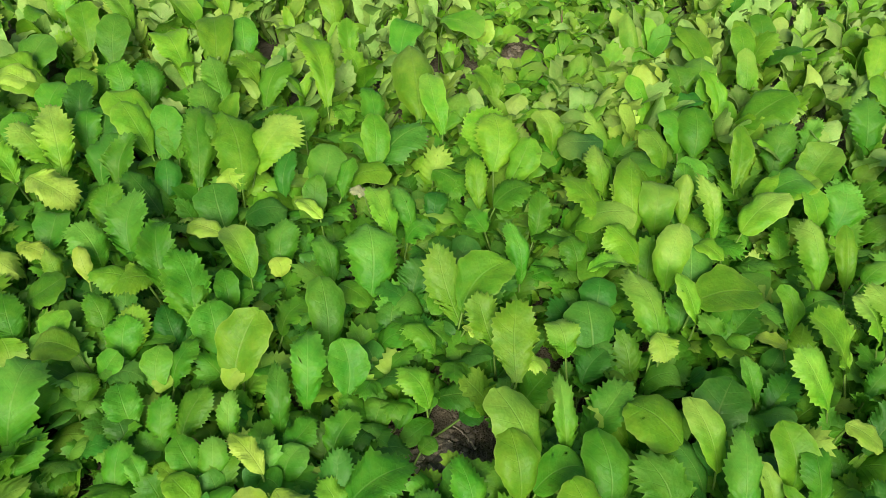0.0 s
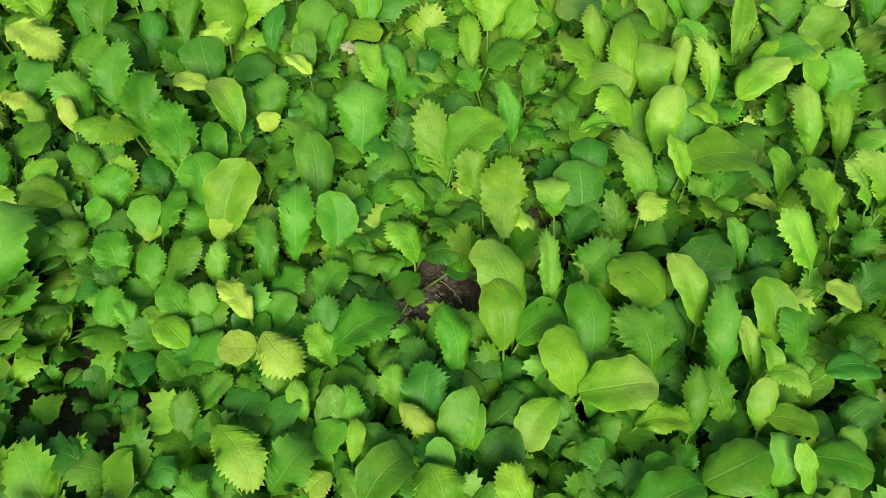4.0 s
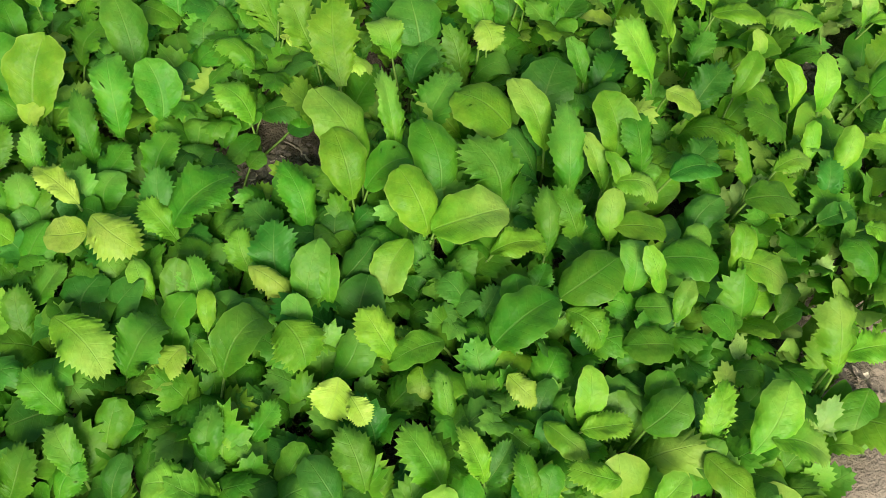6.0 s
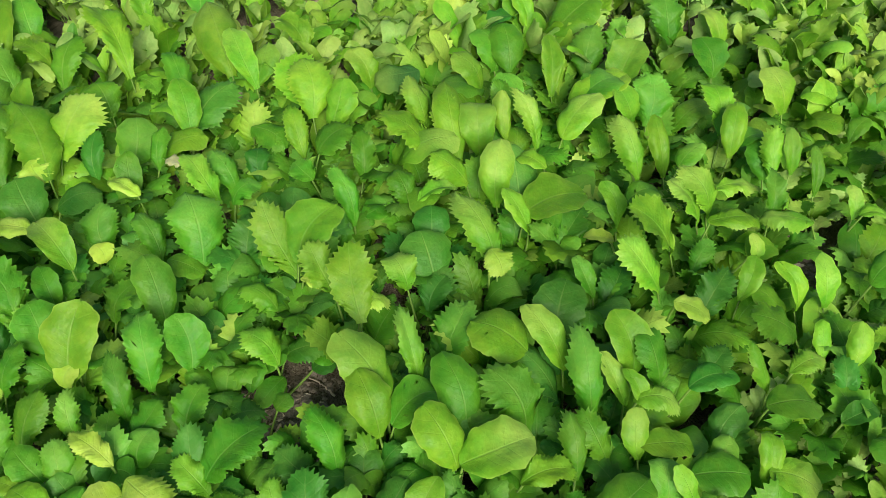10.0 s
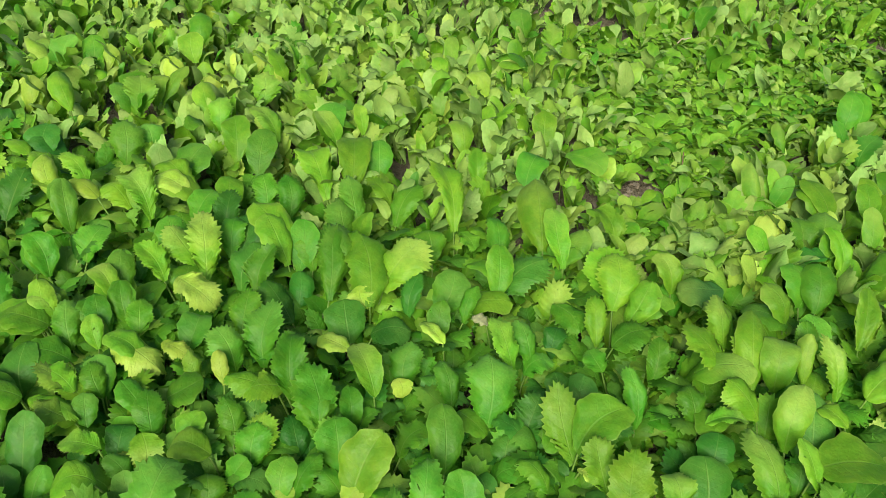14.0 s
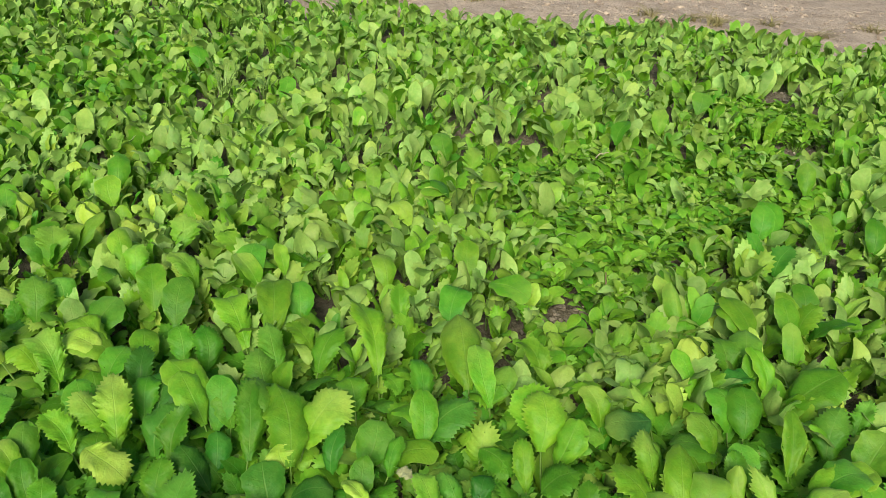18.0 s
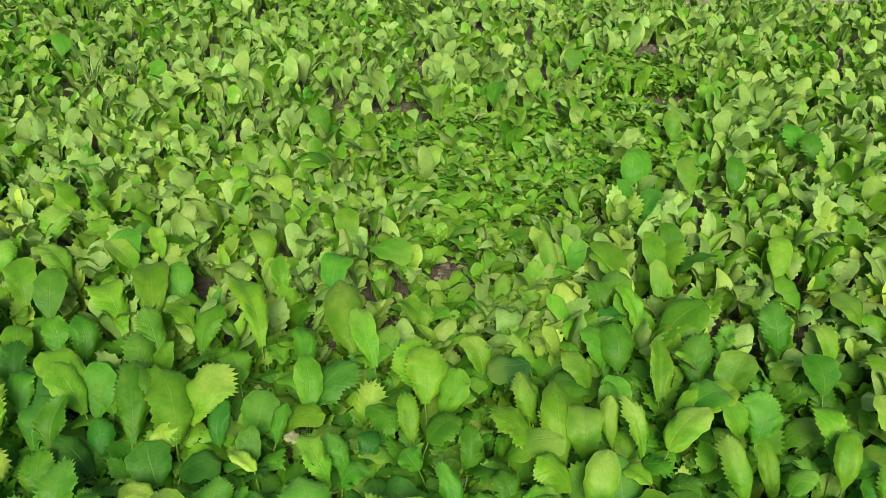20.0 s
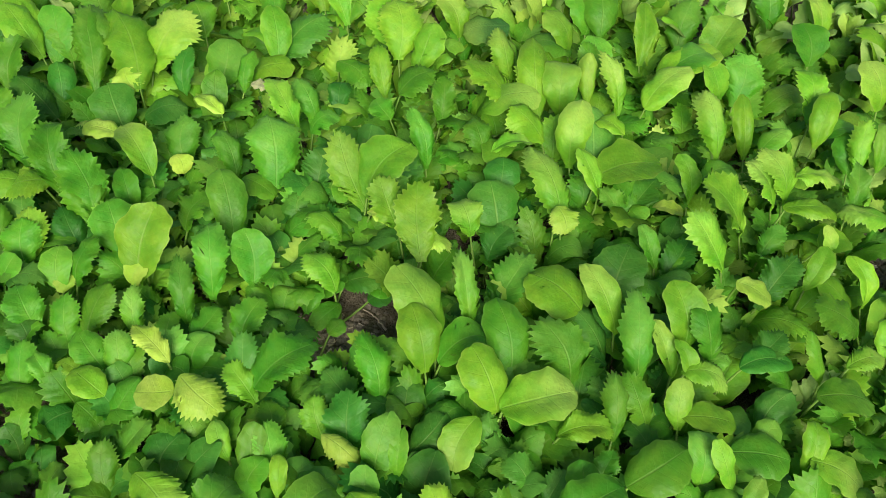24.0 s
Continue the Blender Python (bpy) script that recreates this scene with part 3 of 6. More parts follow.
plant(0.841, 0.820, ("om", -1.1, -2.0, 12.0, 6.9, -2.3, 12.0, 5.6), ("Sl", 1.0, 1.6, 9.9, -1.6, 5.6, 16.6, 2.8), ("sl", 4.3, 3.5, 12.0, 9.7, 5.0, 13.2, 3.6))
plant(0.661, 0.675, ("om", 3.3, 2.4, 12.0, 11.2, 1.9, 12.3, 5.6), ("Ol", -2.4, 6.2, 10.1, -2.3, 10.9, 15.5, 3.4), ("Om", 7.2, 4.3, 9.5, 10.1, 7.8, 12.6, 3.2), ("Om", -0.1, -0.9, 8.0, -0.5, 4.5, 14.2, 3.9), ("om", -0.3, -3.8, 10.0, 4.8, -3.8, 10.7, 4.0))
plant(0.525, 0.626, ("om", 3.6, 1.5, 11.0, 11.0, 6.1, 14.1, 6.0), ("Sm", 0.2, 2.5, 8.5, 2.2, 6.1, 11.7, 3.2), ("sl", 4.2, -0.2, 11.0, 8.7, -4.4, 9.3, 4.6), ("Om", -1.8, -1.7, 9.3, -2.4, 3.3, 13.5, 4.0), ("Sm", 2.7, 9.2, 8.8, 2.2, 15.2, 15.8, 3.5), ("Sd", -7.6, 1.0, 6.2, -11.4, 4.8, 10.8, 4.0))
plant(0.796, 0.681, ("ol", 0.3, 1.8, 12.0, 7.1, -1.2, 10.4, 4.9), ("Ol", 0.2, 1.2, 9.0, 1.0, 6.1, 15.0, 3.0))
plant(0.763, 0.993, ("oy", -1.4, 0.1, 13.0, 3.9, -2.8, 11.8, 4.2), ("Sl", -2.1, 4.5, 10.6, -8.4, 8.3, 19.2, 6.6), ("Sd", 3.0, -0.7, 8.0, 8.8, 5.7, 14.1, 5.1))
plant(0.827, 1.109, ("Sl", -4.3, 1.2, 10.5, -12.1, 4.0, 19.5, 9.3), ("Sm", -1.6, -2.3, 9.4, 2.1, 1.7, 13.0, 3.7), ("sl", 2.8, 6.3, 13.0, 12.0, 6.5, 13.0, 5.1), ("ol", 8.0, -0.8, 11.0, 12.7, 1.0, 12.3, 4.9))
plant(0.882, 1.180, ("Sl", -3.4, 1.1, 10.8, -8.8, 4.4, 18.2, 6.3), ("Sl", -1.2, 2.6, 10.7, -5.9, 7.5, 18.6, 5.7))
plant(0.717, 1.144, ("oy", -3.5, -2.1, 14.0, -8.4, -1.0, 14.4, 3.1), ("Ol", -0.9, 5.3, 9.8, -3.3, 9.7, 17.0, 3.3))
plant(0.648, 1.007, ("Om", -0.9, 3.7, 9.1, -3.6, 7.7, 14.6, 3.2), ("Sd", 0.7, 1.4, 6.1, 4.7, 8.5, 11.7, 5.0))
plant(0.846, 1.281, ("sl", 4.0, -2.6, 13.0, 13.1, -2.3, 13.0, 4.3), ("Ol", -1.8, 5.6, 9.4, -3.6, 12.4, 19.1, 3.7))
plant(0.464, 1.393, ("Ol", -1.3, 1.0, 9.3, -3.4, 14.3, 19.5, 5.5), ("Sl", -1.8, 3.5, 10.7, -3.5, 10.1, 18.7, 5.7), ("Sl", -6.6, 1.2, 10.8, -16.1, 6.0, 18.2, 7.8), ("Ol", 2.7, 2.9, 9.4, 2.6, 8.6, 19.2, 6.2), ("Sm", 3.0, 4.7, 10.0, 2.7, 9.9, 16.1, 5.5))
plant(0.572, 1.444, ("Ol", -2.5, 1.7, 9.5, -3.1, 6.8, 18.3, 3.1), ("Sm", -2.8, 7.3, 9.8, -3.0, 13.1, 16.8, 4.5), ("Sl", 3.3, -0.4, 9.3, -0.3, 5.6, 19.3, 3.7))
plant(0.186, 1.491, ("Ol", 1.9, 2.0, 10.6, 4.7, 7.3, 18.9, 5.7), ("Ol", 1.7, 2.4, 9.8, 4.6, 9.3, 17.2, 5.6), ("Sl", -1.6, 3.9, 11.7, -3.5, 13.7, 19.5, 8.6))
plant(0.415, 1.683, ("ob", -2.9, -0.9, 13.0, -13.1, -4.3, 13.9, 8.4))
plant(0.235, 1.327, ("Sm", 3.3, 3.3, 8.8, 3.1, 9.6, 16.2, 4.2), ("sm", -5.7, 1.7, 11.0, -9.1, 4.6, 13.1, 5.0))
plant(-0.075, 1.480, ("Ol", 1.0, 1.6, 10.5, -1.1, 8.7, 19.5, 5.3), ("Sd", 0.5, 3.3, 9.7, 8.7, 10.5, 17.4, 8.6))
plant(-0.170, 1.375, ("Om", 0.2, 5.0, 8.8, 1.3, 11.1, 16.2, 7.5), ("Sm", 6.0, 2.6, 10.0, 6.9, 7.8, 16.1, 3.3), ("Sd", -5.2, 1.3, 8.8, -5.1, 7.4, 16.0, 4.1))
plant(-0.305, 1.375, ("Sl", 1.3, 4.8, 11.7, 6.6, 14.5, 19.5, 10.4), ("sy", -2.5, 1.7, 14.0, 0.4, -1.7, 11.4, 5.2), ("Sl", 1.1, -1.3, 11.7, -8.0, 14.2, 19.5, 8.9))
plant(-0.403, 1.336, ("Sm", 1.2, 4.4, 9.3, -4.7, 18.3, 19.5, 6.1), ("Sm", 0.7, 8.1, 9.3, -2.6, 18.1, 19.5, 6.5), ("Od", -4.4, 1.0, 7.0, -6.4, 7.1, 13.2, 4.6), ("Sd", -3.3, -3.6, 8.0, -11.0, 0.4, 14.0, 6.3))
plant(-0.279, 1.254, ("Od", -2.6, 3.0, 8.0, -6.2, 8.3, 14.2, 7.4), ("od", 0.9, 4.8, 10.0, 8.2, 7.3, 11.4, 7.1), ("oy", -0.0, -4.0, 13.0, -6.5, -3.2, 13.5, 4.5))
plant(-0.117, 1.287, ("Om", -2.7, 4.3, 8.7, -3.4, 8.8, 16.4, 4.1), ("oy", -0.1, 0.5, 13.0, -6.4, 5.5, 13.0, 3.2))
plant(-0.177, 1.095, ("ol", -1.6, 2.8, 12.0, -8.6, 10.2, 16.6, 4.7), ("Od", -0.2, 0.6, 6.4, -0.5, 5.6, 9.9, 5.1), ("Om", -3.7, -2.5, 8.0, -6.2, 2.0, 14.0, 3.6), ("Sm", 1.5, 9.8, 8.9, 0.9, 15.5, 15.4, 6.0))
plant(-0.175, 1.181, ("oy", 0.2, 0.1, 12.0, 2.1, -2.3, 10.2, 3.6), ("Sm", -1.9, 2.4, 8.4, -4.2, 5.8, 11.8, 3.5))
plant(-0.320, 1.088, ("Sm", -1.9, 4.2, 8.8, -7.3, 10.5, 15.8, 5.1), ("sl", -2.9, 0.3, 12.0, -9.4, -3.5, 12.6, 7.5), ("sl", -3.4, -1.0, 12.0, -12.8, -2.5, 14.0, 5.1), ("Sm", -0.6, -0.5, 9.4, -4.3, 6.9, 19.1, 5.7))
plant(-0.232, 0.977, ("Sm", -1.7, 4.2, 8.6, -8.1, 12.5, 17.2, 6.5), ("Sm", -1.8, 5.3, 9.5, -7.8, 12.2, 18.6, 6.2), ("Sd", -2.4, 1.0, 7.2, -7.4, 5.5, 11.9, 4.8), ("Sd", -3.6, 0.7, 7.1, -7.4, 5.0, 12.7, 4.8), ("Sm", 1.0, 0.7, 8.0, -0.1, 6.5, 13.8, 6.0))
plant(-0.449, 1.147, ("Sd", 0.3, 5.0, 7.9, -1.1, 11.5, 14.5, 7.2), ("Sm", 2.4, 1.0, 8.5, 0.7, 9.7, 17.4, 7.0), ("Sm", -5.5, 7.2, 8.9, -6.9, 13.9, 15.5, 6.0), ("Sm", -1.5, -2.7, 8.9, -7.2, 1.0, 15.5, 6.5))
plant(-0.021, 0.993, ("Om", -1.2, 2.7, 9.6, -4.1, 9.5, 18.2, 5.4))
plant(-0.045, 1.140, ("om", -0.5, 1.1, 11.0, 5.5, -1.5, 9.8, 4.8), ("Sm", -2.1, 2.8, 8.9, -6.1, 8.5, 15.7, 4.1), ("Od", -6.2, 3.7, 8.3, -7.9, 7.9, 12.6, 3.9), ("Sm", 5.1, 0.5, 9.3, 2.2, 10.0, 19.5, 8.5))
plant(0.039, 1.277, ("Sl", -1.9, -0.0, 11.7, -7.5, 5.5, 19.5, 5.0), ("sm", -0.2, 1.8, 10.0, 4.3, 5.0, 12.5, 6.0), ("Sm", 0.5, 4.3, 11.0, -3.4, 9.0, 16.9, 4.4))
plant(-0.144, 0.694, ("od", -2.5, -0.2, 8.0, -6.4, -3.5, 7.0, 5.0), ("sl", -2.1, 3.7, 10.0, -5.8, 5.3, 11.4, 2.7), ("sm", -1.6, -0.1, 10.0, 3.1, -3.3, 7.8, 4.1), ("Sm", -6.4, 2.9, 7.3, -10.1, 6.5, 11.5, 2.9), ("ol", 1.7, 1.3, 10.0, -3.2, 3.9, 11.9, 4.1), ("Om", 2.7, -2.1, 7.2, 5.9, 3.1, 12.2, 5.5))
plant(-0.051, 0.573, ("Od", 2.3, 3.5, 6.2, 4.4, 8.6, 10.8, 5.3), ("sl", 1.2, 1.3, 13.0, 7.9, -4.9, 11.0, 5.4), ("Sm", -3.2, 0.8, 7.2, -4.6, 5.6, 12.1, 3.7))
plant(0.097, 0.593, ("Ol", -3.9, 4.1, 9.4, -6.2, 7.7, 12.8, 2.6), ("Om", -0.7, 2.3, 8.0, -0.8, 7.3, 13.9, 3.3), ("Om", -1.1, -0.5, 8.4, 1.1, 3.4, 12.1, 3.9), ("Om", 3.7, 0.5, 7.4, 6.8, 4.5, 10.8, 4.0), ("sm", 2.1, -1.8, 10.0, 5.1, -5.0, 8.4, 3.0), ("Sm", 0.5, 8.8, 7.5, -0.9, 12.5, 10.7, 3.7))
plant(0.126, 0.570, ("Sm", -0.1, 5.1, 8.1, -2.4, 10.0, 13.5, 4.2), ("om", 2.4, 1.0, 10.0, 7.4, 4.5, 12.2, 4.8), ("Ol", 0.3, 2.1, 9.3, -0.0, 5.8, 13.6, 2.1), ("sy", -1.7, -0.8, 11.0, -4.1, -4.5, 9.4, 3.9))
plant(-0.189, 0.568, ("Od", -0.5, 4.5, 3.5, -1.4, 8.6, 6.4, 3.4), ("Sm", 1.5, 1.0, 5.5, 3.6, 4.6, 8.4, 4.0))
plant(0.445, 0.582, ("sd", 1.5, 4.1, 7.0, 4.1, 8.3, 9.8, 3.5), ("om", -3.1, -0.0, 10.0, -9.8, -3.1, 10.0, 3.9), ("om", 2.8, -1.0, 11.0, 10.3, 3.8, 15.0, 6.1))
plant(0.022, 1.664, ("Ol", -3.2, 4.7, 10.5, -9.5, 22.0, 19.5, 8.4), ("sw", -0.4, -2.4, 11.0, -1.9, -5.6, 10.3, 1.7), ("Ol", 2.4, 0.5, 10.9, 5.0, 6.7, 17.5, 5.7))
plant(0.061, 1.633, ("Ol", -1.4, 2.7, 10.5, -6.9, 13.3, 19.5, 5.1))
plant(-0.200, 1.679, ("Sl", -1.5, 1.3, 11.7, -12.4, 18.5, 19.5, 7.1), ("sm", -0.1, 1.3, 12.0, 4.5, -2.5, 10.8, 4.5))
plant(-0.210, 1.892, ("Sl", -0.9, 2.1, 10.5, -3.5, 8.3, 19.5, 4.7))
plant(-0.072, 1.552, ("Sm", -1.1, 2.8, 9.3, -6.1, 15.7, 19.5, 4.6))
plant(-0.503, 1.713, ("Ol", 0.5, 5.0, 11.7, -7.2, 23.9, 19.5, 7.7), ("Sl", -3.7, -0.1, 11.7, -15.3, 12.0, 19.5, 7.4))
plant(-0.387, 1.636, ("Sm", -4.5, 1.0, 10.5, -10.1, 8.6, 19.5, 5.7), ("Sm", 3.4, 4.3, 10.7, 5.6, 13.1, 18.3, 6.9))
plant(-0.353, 1.721, ("Sl", -2.8, 1.2, 12.1, -10.1, 4.3, 17.6, 5.3))
plant(-0.472, 1.426, ("Ol", -3.5, 2.9, 11.7, -16.0, 10.2, 19.5, 7.2), ("Om", -1.8, 2.0, 9.5, -3.6, 9.3, 18.3, 5.9), ("Ol", -3.4, 0.6, 11.7, -11.6, 6.9, 19.5, 6.2), ("Om", 1.1, 3.1, 9.9, -3.5, 8.5, 16.7, 5.5))
plant(-0.209, 1.540, ("Sm", -1.8, 2.4, 10.9, -5.2, 7.1, 17.7, 6.5))
plant(-0.096, 2.187, ("Ol", -0.7, 2.1, 11.7, -2.7, 8.6, 19.5, 7.1))
plant(-0.101, 1.953, ("Om", -0.2, -1.8, 11.7, 1.2, 8.9, 19.5, 7.7))
plant(-0.034, 2.126, ("ol", 0.0, 0.0, 15.0, 11.0, -3.4, 13.9, 11.6))
plant(0.158, 1.972, ("sl", 1.4, 1.8, 12.0, 5.5, 7.1, 17.2, 6.4))
plant(0.161, 1.771, ("Sl", -2.2, 2.0, 9.6, -7.4, 6.8, 17.9, 6.0))
plant(0.174, 1.571, ("Sl", -1.2, 2.7, 9.5, -4.4, 9.6, 18.3, 9.6))
plant(0.161, 1.405, ("Sl", -0.6, 3.7, 8.7, -2.8, 10.0, 16.6, 4.2), ("sm", 2.3, 0.6, 12.0, 8.5, 3.9, 15.9, 8.1))
plant(0.304, 1.655, ("Ol", -2.0, 2.2, 8.8, -6.0, 6.7, 15.8, 5.5))
plant(0.600, 1.885, ("od", -1.6, -1.6, 13.0, -6.5, -6.3, 14.0, 4.8), ("od", 1.5, 0.5, 13.0, -6.7, -4.7, 13.0, 4.8), ("Om", 0.3, 5.7, 9.8, 0.9, 16.6, 16.9, 6.6))
plant(0.578, 1.692, ("Om", 0.6, 1.7, 9.7, -0.5, 9.5, 17.5, 6.8), ("Om", -2.4, 3.9, 8.8, -5.6, 10.2, 15.8, 8.3))
plant(0.621, 2.089, ("Ol", 1.6, -1.0, 11.7, -6.1, 6.6, 19.5, 8.4), ("Ol", -0.9, 0.0, 10.9, -6.6, 5.7, 17.5, 5.6))
plant(0.659, 1.833, ("Ol", -1.3, 2.8, 9.3, -5.3, 9.1, 19.5, 4.0), ("Ol", -2.7, 4.3, 9.7, -5.3, 10.5, 17.6, 5.3), ("om", 3.7, -0.4, 12.0, 13.6, 5.2, 18.4, 9.8))
plant(0.744, 2.134, ("Ol", -0.9, 2.0, 10.5, -3.7, 8.2, 19.5, 6.7), ("Sl", 1.1, 0.8, 10.5, 4.6, 3.4, 19.5, 7.0), ("Om", 3.3, 0.1, 9.7, 13.1, 0.4, 17.6, 6.5), ("Ol", -0.7, 0.0, 10.6, -3.6, 6.3, 18.9, 6.9))
plant(0.459, 1.502, ("Sl", -3.6, 1.9, 9.4, -10.9, 6.0, 19.2, 6.7), ("Sl", -6.4, -0.4, 10.5, -9.6, 5.3, 19.5, 5.0), ("Ol", 3.7, 4.6, 10.2, -1.8, 9.7, 15.2, 7.5))
plant(0.688, 1.586, ("Sl", -0.9, 3.6, 9.3, -3.4, 10.3, 19.4, 4.4), ("Ol", -3.2, 1.3, 10.5, -3.0, 11.1, 19.5, 4.3), ("om", 1.3, -4.6, 13.0, 10.2, -1.5, 17.3, 8.1), ("Sm", 5.5, 9.3, 9.5, 7.8, 16.6, 18.4, 7.0))
plant(-0.665, 1.293, ("sy", -1.3, -0.8, 14.0, 9.5, -3.8, 12.4, 7.3), ("Sl", -5.3, 0.3, 11.0, -12.6, 2.8, 17.2, 5.9), ("Sl", 2.2, 3.9, 10.5, -5.2, 15.6, 19.5, 6.6))
plant(-0.713, 1.120, ("Om", -1.7, 3.9, 9.9, -4.4, 8.9, 16.4, 4.4), ("Om", -2.5, 1.5, 9.0, -7.8, 4.3, 14.8, 4.3), ("Om", -0.3, 4.4, 9.9, -4.1, 8.7, 16.4, 4.5), ("Sm", -6.1, 1.4, 9.3, -12.0, 0.6, 13.4, 6.0), ("Om", -2.3, -0.7, 9.9, -6.0, 3.4, 16.4, 4.3), ("sy", 1.9, -2.4, 13.0, 13.2, -5.6, 11.3, 7.2))
plant(-0.767, 1.222, ("Om", -3.5, 4.2, 10.0, -5.8, 8.5, 15.8, 4.7), ("Om", -1.4, 3.0, 9.9, -4.6, 7.8, 16.5, 5.2), ("Ol", -1.1, -1.0, 11.0, -6.9, 1.2, 17.1, 4.6))
plant(-0.948, 1.255, ("Sd", 0.8, 5.3, 10.1, 3.9, 11.1, 15.5, 7.1), ("Sd", 1.6, 5.4, 9.0, 2.2, 12.4, 14.8, 7.1), ("Sm", 3.5, 5.1, 10.1, 3.9, 11.9, 15.6, 7.0), ("Om", -0.5, -1.6, 9.7, -6.3, 1.5, 17.4, 5.3), ("Om", -0.8, -1.7, 9.9, -4.8, 2.8, 16.7, 5.1), ("ol", -10.3, -1.2, 12.0, -15.4, -3.1, 15.0, 6.2))
plant(-0.791, 1.584, ("oy", -4.2, 0.2, 14.0, -12.7, 0.2, 17.0, 6.8), ("Sl", -2.6, 0.2, 11.7, -16.8, 7.7, 19.5, 6.9), ("ol", -1.8, 0.7, 13.0, -12.2, -0.5, 16.8, 9.0))
plant(-0.656, 1.392, ("Sl", -2.6, -2.1, 10.8, -10.7, 0.2, 17.8, 6.6), ("Sm", 0.9, 4.6, 9.6, -1.2, 11.5, 18.1, 5.8), ("Om", -7.4, 0.2, 9.7, -13.7, 4.8, 17.3, 6.3), ("Od", 2.7, 5.7, 8.7, 2.1, 13.3, 16.4, 7.4))
plant(-0.557, 1.312, ("Sd", -1.6, 3.5, 8.8, 0.3, 12.2, 16.2, 8.2), ("Sm", 2.6, 2.4, 9.6, 3.5, 9.6, 18.1, 6.3))
plant(-0.601, 1.099, ("Om", 2.5, 3.9, 9.1, 2.3, 10.6, 14.6, 5.8), ("Ol", -2.2, -2.8, 10.1, -8.8, -3.0, 15.6, 5.3), ("sy", -0.4, 1.2, 13.0, 5.9, 0.2, 12.4, 3.7))
plant(-0.720, 1.065, ("Om", -1.4, 3.6, 8.9, -5.3, 8.8, 15.3, 4.7), ("Ol", -0.1, 1.4, 10.2, -3.4, 5.0, 14.9, 3.5), ("Ol", 0.6, 2.4, 9.1, -3.9, 5.3, 14.4, 3.8), ("Om", -4.0, 5.7, 10.2, -6.9, 10.0, 15.1, 4.4), ("om", -2.2, -3.6, 11.0, -10.1, -6.3, 13.2, 6.2), ("Sm", -5.5, 0.7, 8.9, -9.6, 6.2, 15.7, 5.0))
plant(-0.804, 1.084, ("ol", -1.6, -0.5, 13.0, -11.0, -2.7, 15.0, 7.3), ("ol", -1.7, -1.2, 13.0, -9.9, -4.6, 16.2, 8.8), ("Ol", -1.7, 2.5, 11.0, -7.8, 4.1, 17.1, 5.2), ("ol", -3.7, -0.9, 13.0, -11.6, -3.2, 14.7, 6.3), ("Sl", -3.4, 3.0, 10.0, -7.5, 6.5, 16.2, 4.9), ("Ol", -3.5, -0.4, 10.7, -7.4, 4.9, 18.4, 4.5))
plant(-0.629, 0.959, ("sl", -4.8, -0.4, 12.0, -11.3, 0.5, 14.9, 5.0), ("Sl", -3.5, 0.3, 10.0, -11.8, -0.1, 15.8, 5.9), ("Om", -2.2, 3.7, 8.1, -5.8, 7.8, 13.4, 5.2), ("Sm", -1.7, 2.3, 9.2, -5.6, 5.2, 13.9, 4.3), ("Sd", -2.0, 4.2, 7.1, -7.8, 7.7, 12.7, 4.9), ("sl", -1.6, -4.8, 10.0, -8.0, -6.2, 13.7, 5.0))
plant(-0.455, 1.038, ("Oy", 0.1, 2.8, 11.2, -2.8, 6.2, 15.8, 2.6), ("Sl", -4.3, 1.6, 10.2, -7.9, 5.1, 15.1, 3.0))
plant(-0.522, 0.942, ("Om", -2.8, 3.2, 9.3, -8.8, 5.0, 13.6, 4.6), ("om", -1.0, 6.4, 11.0, 3.9, 10.3, 13.8, 6.9), ("sl", 0.3, -2.9, 12.0, 3.5, -6.9, 9.6, 5.3), ("Sm", 1.3, -1.6, 9.0, -2.4, 3.5, 15.1, 5.0))
plant(-0.348, 0.906, ("Sl", 1.9, 3.6, 9.0, 0.6, 9.4, 14.9, 5.2), ("Sm", 1.7, 2.2, 9.1, 0.6, 7.3, 14.3, 5.8), ("ol", -4.3, 0.4, 12.0, -11.8, -0.6, 14.0, 5.5), ("Sm", -3.9, 6.5, 8.0, -7.8, 11.0, 14.0, 4.3), ("Om", -0.1, -2.3, 9.4, 1.8, 0.9, 13.1, 4.4))
plant(-0.635, 0.735, ("Od", -2.4, 5.5, 7.5, -5.1, 12.4, 16.3, 5.4), ("Od", -2.2, 1.0, 7.2, -4.8, 4.8, 11.8, 4.1), ("Om", 1.8, 1.8, 7.2, 1.6, 6.8, 12.1, 4.0))
plant(-0.511, 0.842, ("sl", -4.7, 2.0, 12.0, -11.1, 0.4, 12.9, 5.1), ("Od", -4.0, 3.7, 7.2, -5.1, 8.6, 12.1, 4.4), ("ol", -1.4, -4.0, 12.0, -6.7, -7.7, 12.5, 6.4), ("Sm", 1.3, -0.2, 7.4, -3.9, 1.6, 11.2, 4.0))
plant(-0.754, 0.929, ("sl", 1.6, -1.4, 12.0, 11.4, -1.5, 11.1, 4.2), ("Od", -2.8, 1.9, 6.7, -6.4, 8.7, 14.3, 5.8), ("Om", -5.0, 1.7, 8.3, -10.3, 2.8, 12.7, 4.9), ("om", -1.5, 0.0, 11.0, -7.7, -5.3, 12.1, 7.5), ("ol", 1.4, -2.3, 13.0, -6.0, -6.3, 14.4, 6.5))
